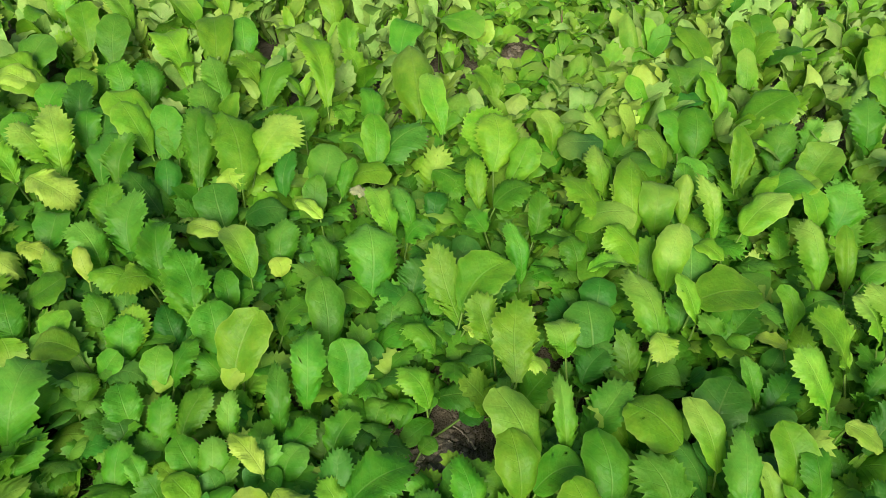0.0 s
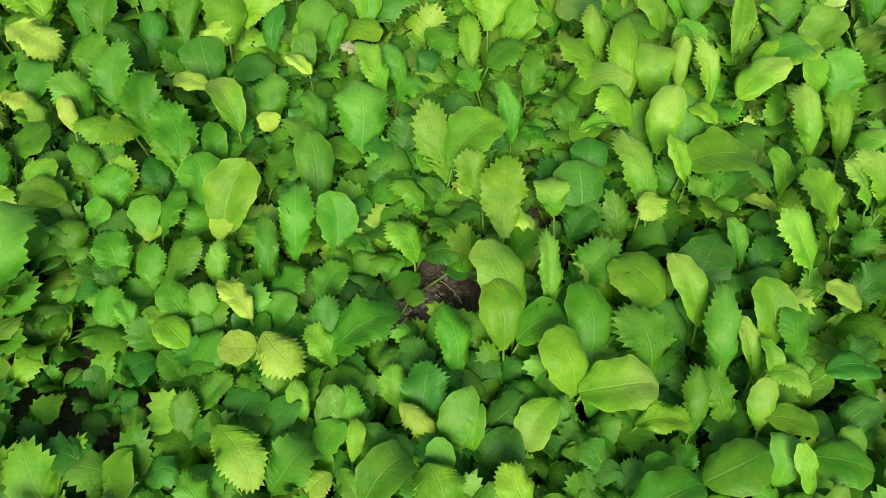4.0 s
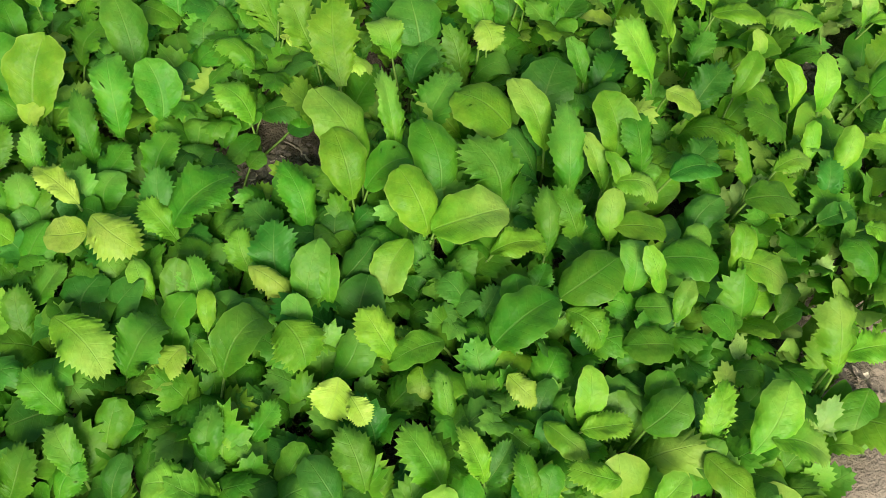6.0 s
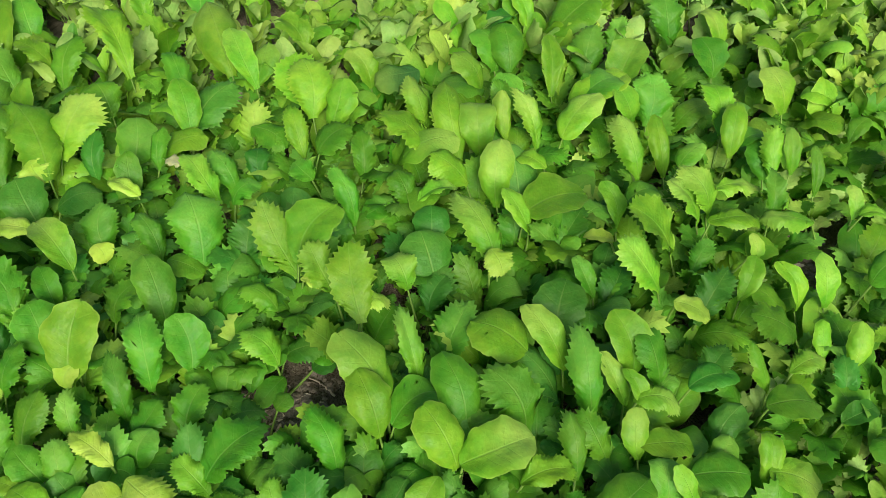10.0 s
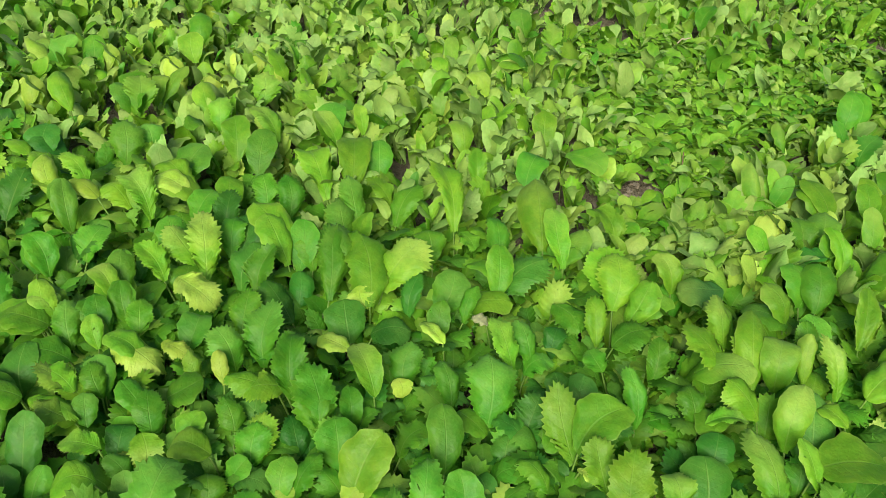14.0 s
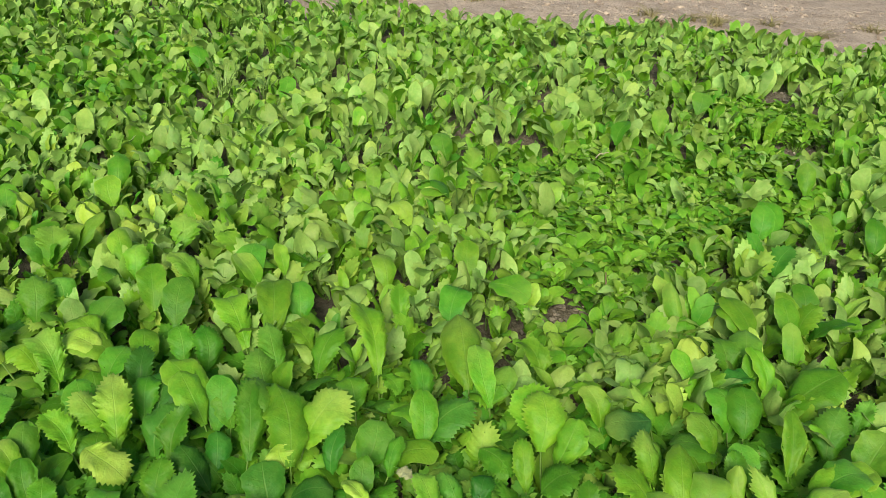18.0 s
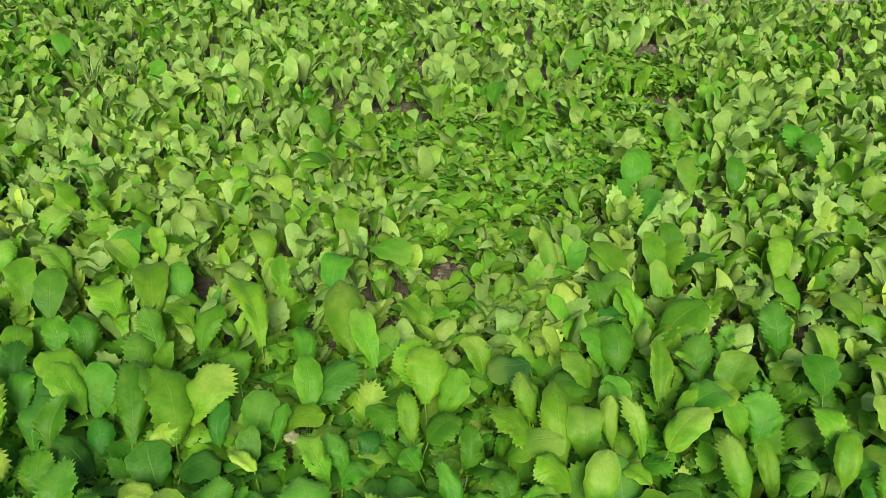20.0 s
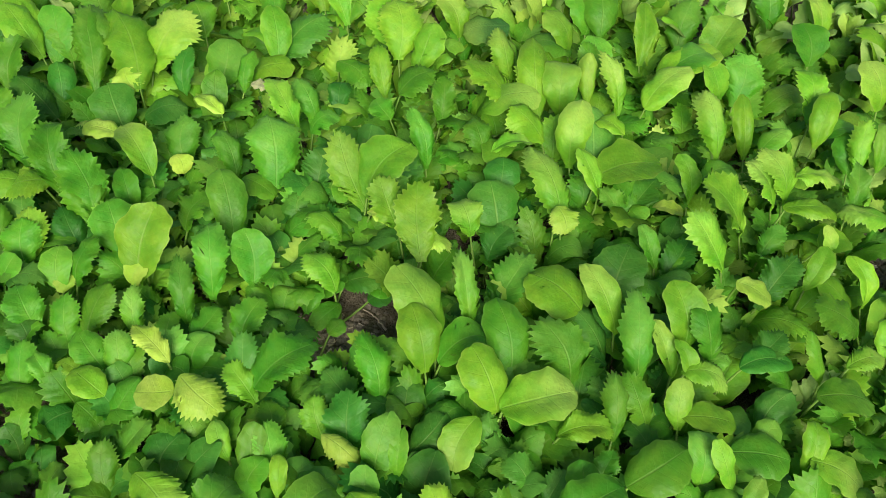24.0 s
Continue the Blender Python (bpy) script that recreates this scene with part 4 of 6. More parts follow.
plant(-0.962, 1.181, ("Om", -1.8, 5.3, 10.0, -4.1, 11.2, 16.2, 5.3), ("ol", -2.7, -1.5, 13.0, -10.7, -3.7, 16.0, 7.2), ("ol", -2.4, -2.2, 13.0, -11.0, -3.6, 16.1, 5.4))
plant(-1.271, 1.615, ("ol", -2.4, -0.4, 13.0, -10.1, 0.5, 15.7, 4.6), ("Od", -1.7, 3.6, 8.7, -4.2, 9.9, 16.7, 7.5))
plant(-1.213, 1.665, ("Od", -3.0, 0.5, 9.9, -12.3, 2.2, 16.5, 7.9))
plant(-1.065, 1.669, ("Sm", -1.5, 2.6, 10.5, -5.5, 9.3, 19.5, 8.2))
plant(-1.027, 1.745, ("Om", -2.2, 2.1, 10.8, -6.6, 6.3, 18.0, 6.0))
plant(-1.012, 1.385, ("Om", -3.7, 3.7, 9.6, -8.5, 8.9, 17.9, 4.8), ("Om", -0.3, 0.8, 9.4, -5.8, 7.0, 19.1, 4.8))
plant(-1.090, 1.502, ("oy", -2.7, -1.9, 14.0, -10.9, -1.3, 15.4, 4.5), ("Oy", -3.7, -1.4, 10.6, -9.2, 3.4, 19.2, 4.8), ("Sl", 1.8, 3.4, 11.9, -6.1, 6.2, 18.7, 4.8), ("Sl", -6.4, 3.9, 12.1, -14.4, 6.3, 17.7, 6.1))
plant(-0.915, 1.489, ("Sl", -3.1, 2.6, 10.9, -10.7, 4.3, 17.4, 7.0), ("Ol", -1.0, 2.0, 10.7, -3.7, 8.0, 18.5, 4.5), ("oy", -9.1, -0.2, 14.0, -16.7, 0.4, 16.7, 5.1), ("Sl", 3.5, 0.7, 10.5, -5.8, 5.7, 19.5, 6.3))
plant(-0.789, 1.936, ("Sl", 1.2, 0.0, 11.7, -7.9, 4.3, 19.5, 6.4), ("Sy", 0.0, -0.6, 10.6, -5.9, 3.5, 19.0, 5.5))
plant(-0.646, 1.999, ("Om", -0.8, 2.1, 11.7, -3.0, 8.5, 19.5, 8.1), ("Ol", -1.3, 0.3, 10.5, -5.3, 1.1, 19.5, 7.0), ("Ol", 2.1, -1.6, 11.8, -5.8, 1.9, 19.0, 7.1))
plant(-1.093, 1.150, ("Ol", -2.9, -1.3, 12.0, -11.8, -1.4, 18.2, 5.4), ("Ol", -3.0, 0.6, 10.7, -11.8, -1.4, 18.3, 6.5))
plant(-1.042, 1.020, ("Ol", -5.0, 2.9, 9.7, -10.5, 6.6, 17.5, 4.8), ("Od", -1.5, 4.4, 7.9, -4.9, 10.1, 14.5, 4.8), ("Ol", -3.2, 0.8, 10.6, -8.7, 5.5, 19.0, 5.3), ("Od", -0.1, 4.1, 8.9, -4.3, 8.4, 15.7, 3.4), ("ol", -1.5, -4.7, 11.0, -7.7, -6.7, 12.7, 4.8))
plant(-0.941, 1.010, ("Od", -3.2, 4.0, 8.1, -7.3, 8.0, 13.6, 5.1), ("Sm", -1.0, 6.8, 8.7, -4.5, 13.7, 16.5, 5.8), ("Sm", -1.3, 8.6, 10.0, -3.7, 14.3, 16.0, 4.4), ("Om", -2.6, 0.5, 8.8, -4.2, 7.3, 15.8, 5.7), ("Od", -2.3, -3.0, 8.2, -5.7, 0.2, 12.9, 3.7), ("Om", 0.0, -3.4, 9.1, -5.1, -1.7, 14.5, 4.2))
plant(-0.861, 0.944, ("sm", -5.1, 0.4, 10.0, -11.7, 0.2, 13.0, 5.0), ("ol", -2.0, -0.3, 12.0, -9.4, -3.9, 14.2, 6.6), ("Sm", -0.4, 1.0, 8.2, -3.5, 5.3, 13.2, 4.4))
plant(-0.862, 0.835, ("Sd", -1.0, 3.0, 8.0, -7.8, 4.6, 13.9, 5.4), ("ol", 0.3, -0.5, 11.0, -2.6, -5.1, 11.2, 5.5), ("Sm", -0.2, 1.3, 9.1, -1.9, 7.3, 14.3, 5.9), ("Om", -4.9, 2.4, 8.2, -9.2, 5.1, 13.2, 4.0), ("om", -5.1, -3.7, 9.0, -11.5, -4.3, 12.6, 4.8))
plant(-1.169, 1.287, ("oy", -0.1, -1.1, 13.0, -7.0, -3.3, 14.4, 5.6), ("oy", 2.2, -0.6, 13.0, -5.7, -3.8, 14.7, 6.2), ("Sm", -5.0, 3.8, 9.9, -11.4, 6.1, 16.4, 5.9), ("om", -4.0, -6.7, 11.0, -11.2, -10.3, 13.9, 7.4), ("Sl", -6.8, 3.7, 11.0, -12.3, 7.1, 17.2, 5.5))
plant(-1.427, 1.391, ("sl", -2.9, 0.7, 13.0, -11.2, -0.8, 17.8, 6.4), ("Oy", 0.8, 0.8, 11.8, -9.3, -2.6, 19.2, 7.7), ("Om", -6.6, -2.2, 9.3, -17.6, 0.6, 19.5, 7.4))
plant(-1.207, 1.473, ("sl", -3.0, -0.5, 13.0, -11.1, -2.4, 16.8, 5.9), ("sy", -2.8, -1.0, 13.0, -10.4, -3.1, 16.6, 7.3))
plant(-1.203, 1.938, ("Sl", -0.7, 0.0, 10.5, -4.0, 8.1, 19.5, 8.7), ("Sm", 0.4, 0.3, 10.9, 1.4, 1.3, 17.6, 6.9), ("Om", -1.8, 0.3, 10.5, -7.3, 1.1, 19.5, 6.1))
plant(-1.408, 1.909, ("Om", -1.8, 1.6, 10.7, -6.4, 6.3, 18.5, 4.3), ("Ol", 2.8, -2.7, 11.7, -5.5, 4.3, 19.5, 5.9))
plant(-0.493, 2.503, ("Ol", -1.5, 2.6, 10.9, -4.3, 7.7, 17.4, 5.3))
plant(-0.235, 2.711, ("Om", -2.1, -0.7, 10.7, -8.5, -2.8, 18.6, 9.0), ("Sl", -0.1, 19.3, 10.5, -0.1, 30.3, 19.5, 6.8))
plant(-0.917, 2.331, ("Ol", -2.8, 1.1, 10.5, -9.7, 3.9, 19.3, 6.1))
plant(-1.837, 1.911, ("Oy", 0.1, 1.8, 11.9, -9.0, -0.9, 18.4, 7.2), ("Om", 1.7, 1.2, 11.0, 3.0, 9.7, 17.0, 8.6), ("Oy", -1.3, -0.7, 11.8, -5.3, -2.8, 19.1, 7.5))
plant(0.776, 1.596, ("Ol", 1.8, 2.4, 10.7, 6.9, 8.8, 18.6, 7.3))
plant(0.653, 1.526, ("ol", 2.8, 1.1, 13.0, 15.1, 6.2, 16.5, 7.7))
plant(0.831, 1.469, ("Sm", 0.1, 2.7, 9.7, 1.7, 9.4, 17.7, 7.0), ("Ol", -2.8, 2.6, 11.0, -6.0, 6.5, 17.0, 6.1), ("Sm", 1.3, 2.9, 10.8, 0.9, 9.1, 17.9, 7.8))
plant(1.027, 1.634, ("Om", -1.0, 2.8, 9.9, -3.3, 9.0, 16.3, 7.6))
plant(1.048, 2.156, ("Ol", -0.3, -1.2, 10.5, 1.6, 8.9, 19.5, 6.4))
plant(0.787, 2.208, ("Om", -0.4, 3.0, 9.6, -1.4, 10.2, 18.1, 6.4))
plant(0.724, 1.970, ("Ol", -0.4, 2.2, 10.5, -1.6, 8.9, 19.5, 5.4))
plant(0.969, 1.781, ("Sm", -0.5, 3.0, 9.4, -1.7, 11.2, 19.2, 7.5))
plant(0.362, 3.010, ("Ol", -0.9, 2.9, 7.6, -2.7, 9.0, 16.2, 5.0))
plant(0.195, 3.203, ("Ol", -0.6, 2.9, 8.1, -2.4, 11.0, 19.3, 4.7))
plant(1.056, 1.023, ("om", 2.9, 0.7, 11.0, 10.5, 2.5, 15.4, 5.2))
plant(0.995, 0.949, ("Ol", 0.3, 4.6, 9.8, -0.3, 9.6, 17.0, 3.8), ("Ol", -4.1, 4.9, 8.8, -6.9, 9.2, 16.0, 3.1), ("Ol", 8.6, 0.2, 10.3, 14.4, 2.9, 14.6, 4.1), ("sm", -7.0, -2.1, 11.0, -14.2, -0.0, 14.5, 6.9))
plant(0.962, 0.818, ("Ol", 2.5, 5.2, 10.1, 4.4, 9.5, 15.6, 3.3), ("Ol", -1.0, 6.9, 10.2, -0.8, 10.8, 14.9, 2.5), ("Sd", 0.3, 1.0, 8.2, 0.8, 5.8, 12.9, 3.6), ("sl", 2.8, -5.6, 12.0, 7.4, -7.5, 11.5, 3.6))
plant(1.119, 0.748, ("om", -4.2, -2.6, 12.0, -11.9, -4.7, 11.2, 4.8), ("Om", -0.1, 4.5, 8.0, -3.0, 9.6, 13.9, 5.9))
plant(0.907, 0.772, ("od", 2.9, 0.8, 10.0, 8.0, 2.2, 11.8, 3.0))
plant(1.015, 0.668, ("Om", -2.1, 2.2, 9.3, -6.1, 6.4, 13.4, 4.0))
plant(0.713, 0.600, ("Ol", -0.7, 1.4, 10.3, 0.8, 5.2, 14.4, 2.4), ("om", -1.4, -1.6, 10.0, -7.7, -2.0, 10.5, 4.7), ("Ol", -1.7, 5.3, 10.0, -4.5, 9.2, 15.8, 2.5))
plant(0.826, 0.609, ("om", -2.6, 1.7, 9.0, -7.1, 1.3, 9.0, 2.8), ("Om", 2.7, 3.0, 8.4, 4.5, 6.5, 12.2, 2.8), ("om", -4.2, -0.7, 9.0, -8.2, 1.9, 11.2, 3.8))
plant(0.903, 0.538, ("Sl", -1.1, 0.6, 10.8, -2.1, 7.7, 17.9, 5.0), ("sl", -0.8, 2.5, 12.0, 5.7, 3.1, 14.1, 4.0), ("om", 4.5, 0.1, 8.0, 1.3, -6.9, 4.3, 4.6))
plant(1.128, 0.919, ("sl", -4.4, -2.0, 12.0, -9.6, -0.4, 12.4, 3.1), ("Ol", 3.3, 5.2, 8.3, 5.9, 8.5, 12.4, 3.1))
plant(0.944, 1.376, ("Ol", 1.7, -0.3, 10.6, 3.3, 5.7, 19.2, 4.3), ("om", 3.0, 1.1, 12.0, 9.3, 2.9, 13.6, 4.1), ("om", 1.3, 4.9, 12.0, 6.9, 9.7, 16.1, 4.8))
plant(1.029, 1.285, ("Sl", -0.7, 2.1, 10.6, 0.1, 7.8, 18.8, 3.9), ("Om", -1.5, 3.9, 9.1, -0.9, 9.5, 14.7, 5.1), ("Ol", 3.0, 3.0, 10.8, 3.1, 8.1, 18.0, 3.0))
plant(1.103, 1.177, ("Ol", 3.3, 2.7, 9.2, 3.5, 6.7, 13.9, 2.4), ("ol", 3.4, 1.8, 11.0, 8.2, 1.0, 11.3, 2.7), ("sl", -6.6, -1.6, 13.0, -16.5, -0.2, 14.4, 4.9))
plant(1.092, 1.246, ("Om", 0.2, 3.0, 8.7, 0.4, 8.3, 16.3, 2.3))
plant(1.320, 1.280, ("Ol", -2.7, 1.3, 9.9, -9.8, 4.7, 16.4, 8.5))
plant(1.190, 1.392, ("Om", 2.3, 1.9, 10.4, 6.5, 5.2, 14.0, 3.3))
plant(1.445, 1.330, ("Sm", -2.6, 1.5, 8.1, -8.4, 4.7, 13.6, 7.2))
plant(0.918, 1.057, ("Ol", -0.2, 3.0, 10.3, -0.5, 6.7, 14.5, 2.3))
plant(1.073, 1.358, ("sl", 3.0, -0.3, 12.0, 9.2, -0.8, 12.8, 3.3))
plant(1.233, 1.160, ("Om", 2.2, 2.0, 8.1, 6.1, 5.7, 13.3, 3.8))
plant(0.024, 0.503, ("Sm", 1.9, 2.9, 9.1, 5.6, 8.4, 14.5, 6.0), ("od", -4.5, -0.9, 9.0, -10.4, -3.4, 8.6, 4.8), ("Sm", 2.7, 6.2, 9.5, 2.6, 9.6, 12.3, 3.6), ("Sm", -3.6, -2.1, 9.4, -8.0, 1.3, 13.1, 3.8))
plant(0.136, 0.490, ("Om", 2.0, 3.8, 10.0, 6.5, 9.9, 16.2, 5.4), ("om", -5.9, -1.6, 9.0, -9.1, -3.5, 8.3, 2.8), ("sl", 3.1, -1.4, 10.0, 5.0, -4.4, 8.7, 2.8))
plant(0.379, 0.542, ("Sl", -2.4, 1.8, 9.2, -6.3, 6.0, 14.0, 4.5), ("ol", 0.4, 0.5, 10.0, 0.3, -3.4, 8.2, 3.1))
plant(0.273, 0.521, ("Om", 1.2, 1.6, 8.3, 4.0, 5.8, 12.4, 4.5), ("sy", 1.8, 0.0, 12.0, 0.3, -4.6, 10.2, 5.0), ("sy", 3.3, -2.8, 13.0, 5.1, -5.6, 11.8, 2.9), ("Om", -4.3, 6.6, 8.3, -3.9, 10.8, 12.4, 3.5))
plant(0.622, 0.446, ("om", 2.3, 2.5, 10.0, 7.1, 6.0, 13.3, 4.5), ("Om", 4.6, 5.6, 7.3, 5.9, 9.5, 11.3, 3.7), ("Ol", -4.7, 3.8, 8.0, -4.1, 8.6, 13.8, 3.4), ("sl", -1.4, -3.9, 11.0, -7.5, -2.9, 12.3, 3.3))
plant(0.718, 0.426, ("Sl", -0.6, 2.3, 9.0, 1.8, 8.3, 15.2, 3.2), ("ol", -1.4, 0.8, 12.0, 4.3, -3.4, 10.5, 4.1), ("Om", -2.5, -1.1, 8.3, 0.9, 2.5, 12.4, 3.0), ("Ol", 5.1, 1.9, 10.0, 8.8, 8.2, 16.0, 4.6), ("sl", 6.8, 2.9, 12.0, 13.4, 0.8, 11.6, 4.8))
plant(0.526, 0.467, ("sl", 4.4, 0.3, 10.0, 10.5, 1.0, 10.8, 3.4), ("ol", -0.0, 0.8, 11.0, 5.4, -2.9, 9.6, 3.0), ("Od", -0.3, 2.1, 6.3, 1.5, 6.6, 10.3, 2.7))
plant(0.477, 0.509, ("sy", 1.1, 2.5, 11.0, 4.7, -0.5, 9.7, 3.4), ("sm", -1.1, -2.5, 10.0, 4.5, -6.1, 8.2, 4.6))
plant(0.470, 0.385, ("Sl", -1.1, 2.9, 8.2, -4.2, 7.4, 12.9, 3.2), ("Sd", -1.3, 2.7, 6.3, 1.9, 6.8, 10.7, 3.2), ("Sm", -5.7, 1.3, 9.0, -10.6, 6.7, 15.1, 4.8), ("Sm", 4.2, 0.1, 8.2, 2.5, 4.5, 12.9, 3.0), ("Om", 5.7, -0.0, 8.4, 6.2, 3.5, 11.9, 3.0), ("Sm", -5.1, 8.8, 8.0, -6.7, 13.9, 14.2, 2.7))
plant(0.328, 0.367, ("Sm", -0.2, 3.5, 8.2, -2.8, 8.8, 13.0, 4.4), ("Od", -3.0, 1.5, 8.4, -6.5, 5.7, 12.2, 3.9))
plant(0.169, 0.396, ("Om", 6.0, 1.1, 7.4, 9.0, 4.7, 11.2, 3.9), ("sl", -2.1, -0.5, 11.0, -8.3, -0.4, 12.3, 4.5), ("Sm", 2.4, 5.9, 8.5, 5.6, 9.6, 11.7, 3.1), ("Sm", -1.8, 3.3, 8.2, -1.3, 8.3, 13.1, 3.5), ("Sd", -2.4, 0.6, 6.5, -1.3, 4.2, 9.6, 3.6))
plant(0.024, 0.380, ("Om", 1.1, 6.2, 7.2, 2.5, 11.0, 12.1, 3.7), ("Sm", -0.2, 3.2, 8.2, -3.6, 7.8, 12.9, 3.3), ("Od", 3.1, 0.7, 7.3, 4.5, 4.8, 11.5, 2.9), ("Sm", -2.6, 0.6, 7.5, -0.6, 4.1, 10.7, 3.4))
plant(-0.061, 0.358, ("Sm", 1.0, 2.8, 8.3, 2.7, 7.5, 12.5, 4.5))
plant(0.623, 0.365, ("Ol", 2.3, 1.9, 9.5, 5.5, 4.6, 12.4, 3.0))
plant(-0.132, 1.006, ("Sm", 1.7, 2.5, 9.3, 4.9, 7.3, 13.3, 5.2))
plant(0.067, 1.090, ("Sd", 0.3, 6.4, 8.0, 1.4, 12.4, 14.0, 5.9), ("Sd", -0.5, -0.5, 6.2, -1.6, 4.2, 10.9, 5.2))
plant(0.050, 1.519, ("sm", 0.0, 0.0, 11.0, 6.8, -5.2, 9.5, 6.7))
plant(0.100, 1.333, ("Sd", -2.4, 3.6, 9.1, -2.3, 9.0, 14.4, 4.2), ("Od", 2.5, 2.4, 5.6, 2.5, 6.2, 8.2, 3.1))
plant(0.132, 1.251, ("Od", -1.7, 2.5, 7.3, -3.9, 5.9, 11.3, 4.4))
plant(0.542, 1.599, ("Ol", -3.2, 0.6, 11.8, -8.5, 4.0, 19.2, 5.5), ("om", -2.4, 0.9, 12.0, -11.8, 0.5, 14.0, 7.9))
plant(0.567, 1.520, ("Om", -0.5, 3.0, 9.9, -1.4, 8.4, 16.4, 5.9))
plant(0.626, 1.415, ("ol", 2.3, 1.9, 12.0, 10.4, 8.3, 17.9, 6.4))
plant(0.808, 1.310, ("Sl", -3.4, 0.7, 10.5, -6.6, 9.3, 19.5, 4.7), ("om", 4.8, 3.8, 11.0, 9.9, 7.4, 13.8, 4.2))
plant(0.973, 1.419, ("Sl", -0.6, 2.9, 10.5, -2.0, 10.8, 19.5, 5.2))
plant(1.133, 1.485, ("Ol", -1.7, 2.5, 10.7, -5.3, 7.8, 18.4, 8.3))
plant(0.972, 1.164, ("Sm", 0.5, 3.0, 9.7, 1.6, 9.2, 17.3, 3.6))
plant(0.708, 1.250, ("om", 2.9, 0.9, 10.0, 10.0, 3.0, 11.9, 5.2))
plant(0.599, 1.137, ("Sd", -0.1, 3.4, 7.1, 5.3, 9.3, 12.5, 5.3), ("Sm", -0.1, 0.8, 7.0, -4.6, 4.7, 12.9, 4.6))
plant(0.646, 1.198, ("sd", 2.5, 1.7, 9.0, 7.2, 4.7, 12.2, 4.6))
plant(0.358, 1.245, ("Sm", 0.4, 2.7, 8.9, -2.9, 7.5, 15.6, 4.9), ("sl", 0.7, 0.6, 13.0, 7.7, 2.5, 14.3, 3.8))
plant(0.486, 1.300, ("Sl", -2.7, 1.4, 11.2, -9.3, 4.8, 16.2, 7.5))
plant(-0.252, 0.655, ("Sm", 0.1, 6.0, 7.1, -0.6, 11.4, 12.4, 4.2), ("sm", 2.4, -3.9, 6.0, 6.3, -5.0, 5.2, 2.8))
plant(0.120, 0.854, ("om", 2.1, 2.2, 6.0, 4.1, 4.2, 7.0, 3.0))
plant(0.297, 0.603, ("Od", -0.0, 3.0, 6.5, -0.0, 6.8, 9.6, 3.7))
plant(-0.110, 0.609, ("Sm", 2.0, 2.2, 7.4, 5.6, 6.3, 11.1, 4.2))
plant(0.732, 0.738, ("Od", 2.1, 2.1, 8.3, 6.4, 6.4, 12.4, 4.0))
plant(0.850, 0.990, ("Ol", 1.6, 2.5, 10.1, 4.6, 7.1, 15.5, 3.3))
plant(-0.026, 1.377, ("sw", -3.0, 0.5, 12.5, -6.4, 1.1, 13.4, 2.7))
plant(-1.201, 2.005, ("Ol", -2.2, 0.1, 11.7, -9.0, 0.3, 19.5, 9.0), ("Ol", -0.4, 2.1, 10.5, -1.6, 8.3, 19.5, 4.7), ("Ol", 0.9, 3.2, 10.5, 3.5, 13.0, 19.5, 5.2))
plant(-1.587, 2.113, ("Om", -0.7, 1.9, 10.5, -2.0, 9.6, 19.5, 8.4), ("Oy", -2.8, 1.5, 11.8, -13.1, 3.4, 18.9, 6.2))
plant(-1.506, 2.156, ("Om", -1.6, 2.5, 10.6, -5.5, 8.7, 19.1, 7.2))
plant(-1.245, 2.312, ("Ol", -1.3, 1.8, 11.7, -5.2, 7.3, 19.5, 8.0))
plant(-1.323, 2.458, ("Om", -1.2, 2.7, 10.5, -4.7, 10.4, 19.5, 7.6))
plant(-1.010, 1.998, ("Ol", 0.9, -1.0, 11.7, -6.1, 6.6, 19.5, 6.5))
plant(-0.915, 2.105, ("Sl", -0.8, 2.1, 11.7, -3.1, 8.4, 19.5, 8.2))
plant(-0.939, 1.917, ("Sl", -1.0, 2.0, 11.7, -4.0, 8.1, 19.5, 6.1), ("Sm", -1.1, -2.0, 10.7, -4.4, -7.8, 18.7, 6.5))
plant(-0.839, 1.824, ("Ol", 0.5, -0.9, 10.5, -4.4, 7.8, 19.5, 6.6))
plant(-0.742, 1.737, ("Om", -0.6, 2.9, 10.5, -2.7, 12.3, 19.5, 6.7))
plant(-0.923, 1.637, ("Om", 1.0, 2.8, 10.8, 4.0, 11.1, 18.0, 9.5))
plant(-1.193, 1.364, ("Sd", -0.1, 3.0, 8.5, -0.6, 12.4, 17.7, 7.6))
plant(-0.614, 1.607, ("Sm", 1.4, 2.3, 9.6, -2.1, 8.5, 17.8, 6.1), ("Sm", -4.6, 2.7, 9.7, -8.7, 8.3, 17.7, 5.7))
plant(-0.691, 1.490, ("Sd", -0.8, 2.9, 8.6, -2.9, 10.0, 17.2, 5.6))
plant(-0.797, 1.500, ("Om", 0.7, 2.9, 10.1, 2.2, 9.6, 15.7, 6.7))
plant(-0.687, 2.093, ("Sl", -2.9, 0.8, 11.7, -10.7, 3.0, 19.5, 8.0))
plant(-0.453, 1.840, ("Om", -1.1, 2.8, 10.6, -3.7, 9.3, 18.8, 6.2))
plant(-0.567, 2.045, ("Ol", -2.0, 2.3, 11.8, -5.3, 6.2, 19.1, 4.2))
plant(-0.293, 2.723, ("ol", -0.9, -2.1, 15.0, -3.5, -8.3, 15.0, 9.0))
plant(-0.318, 2.462, ("Oy", -2.1, 0.9, 11.7, -8.3, 3.6, 19.5, 9.0))
plant(-0.308, 2.087, ("Ol", 0.7, -1.0, 10.5, -5.4, 7.2, 19.5, 6.4))
plant(0.175, 2.653, ("Ol", -1.4, 2.7, 7.6, -4.6, 8.9, 15.9, 4.8))
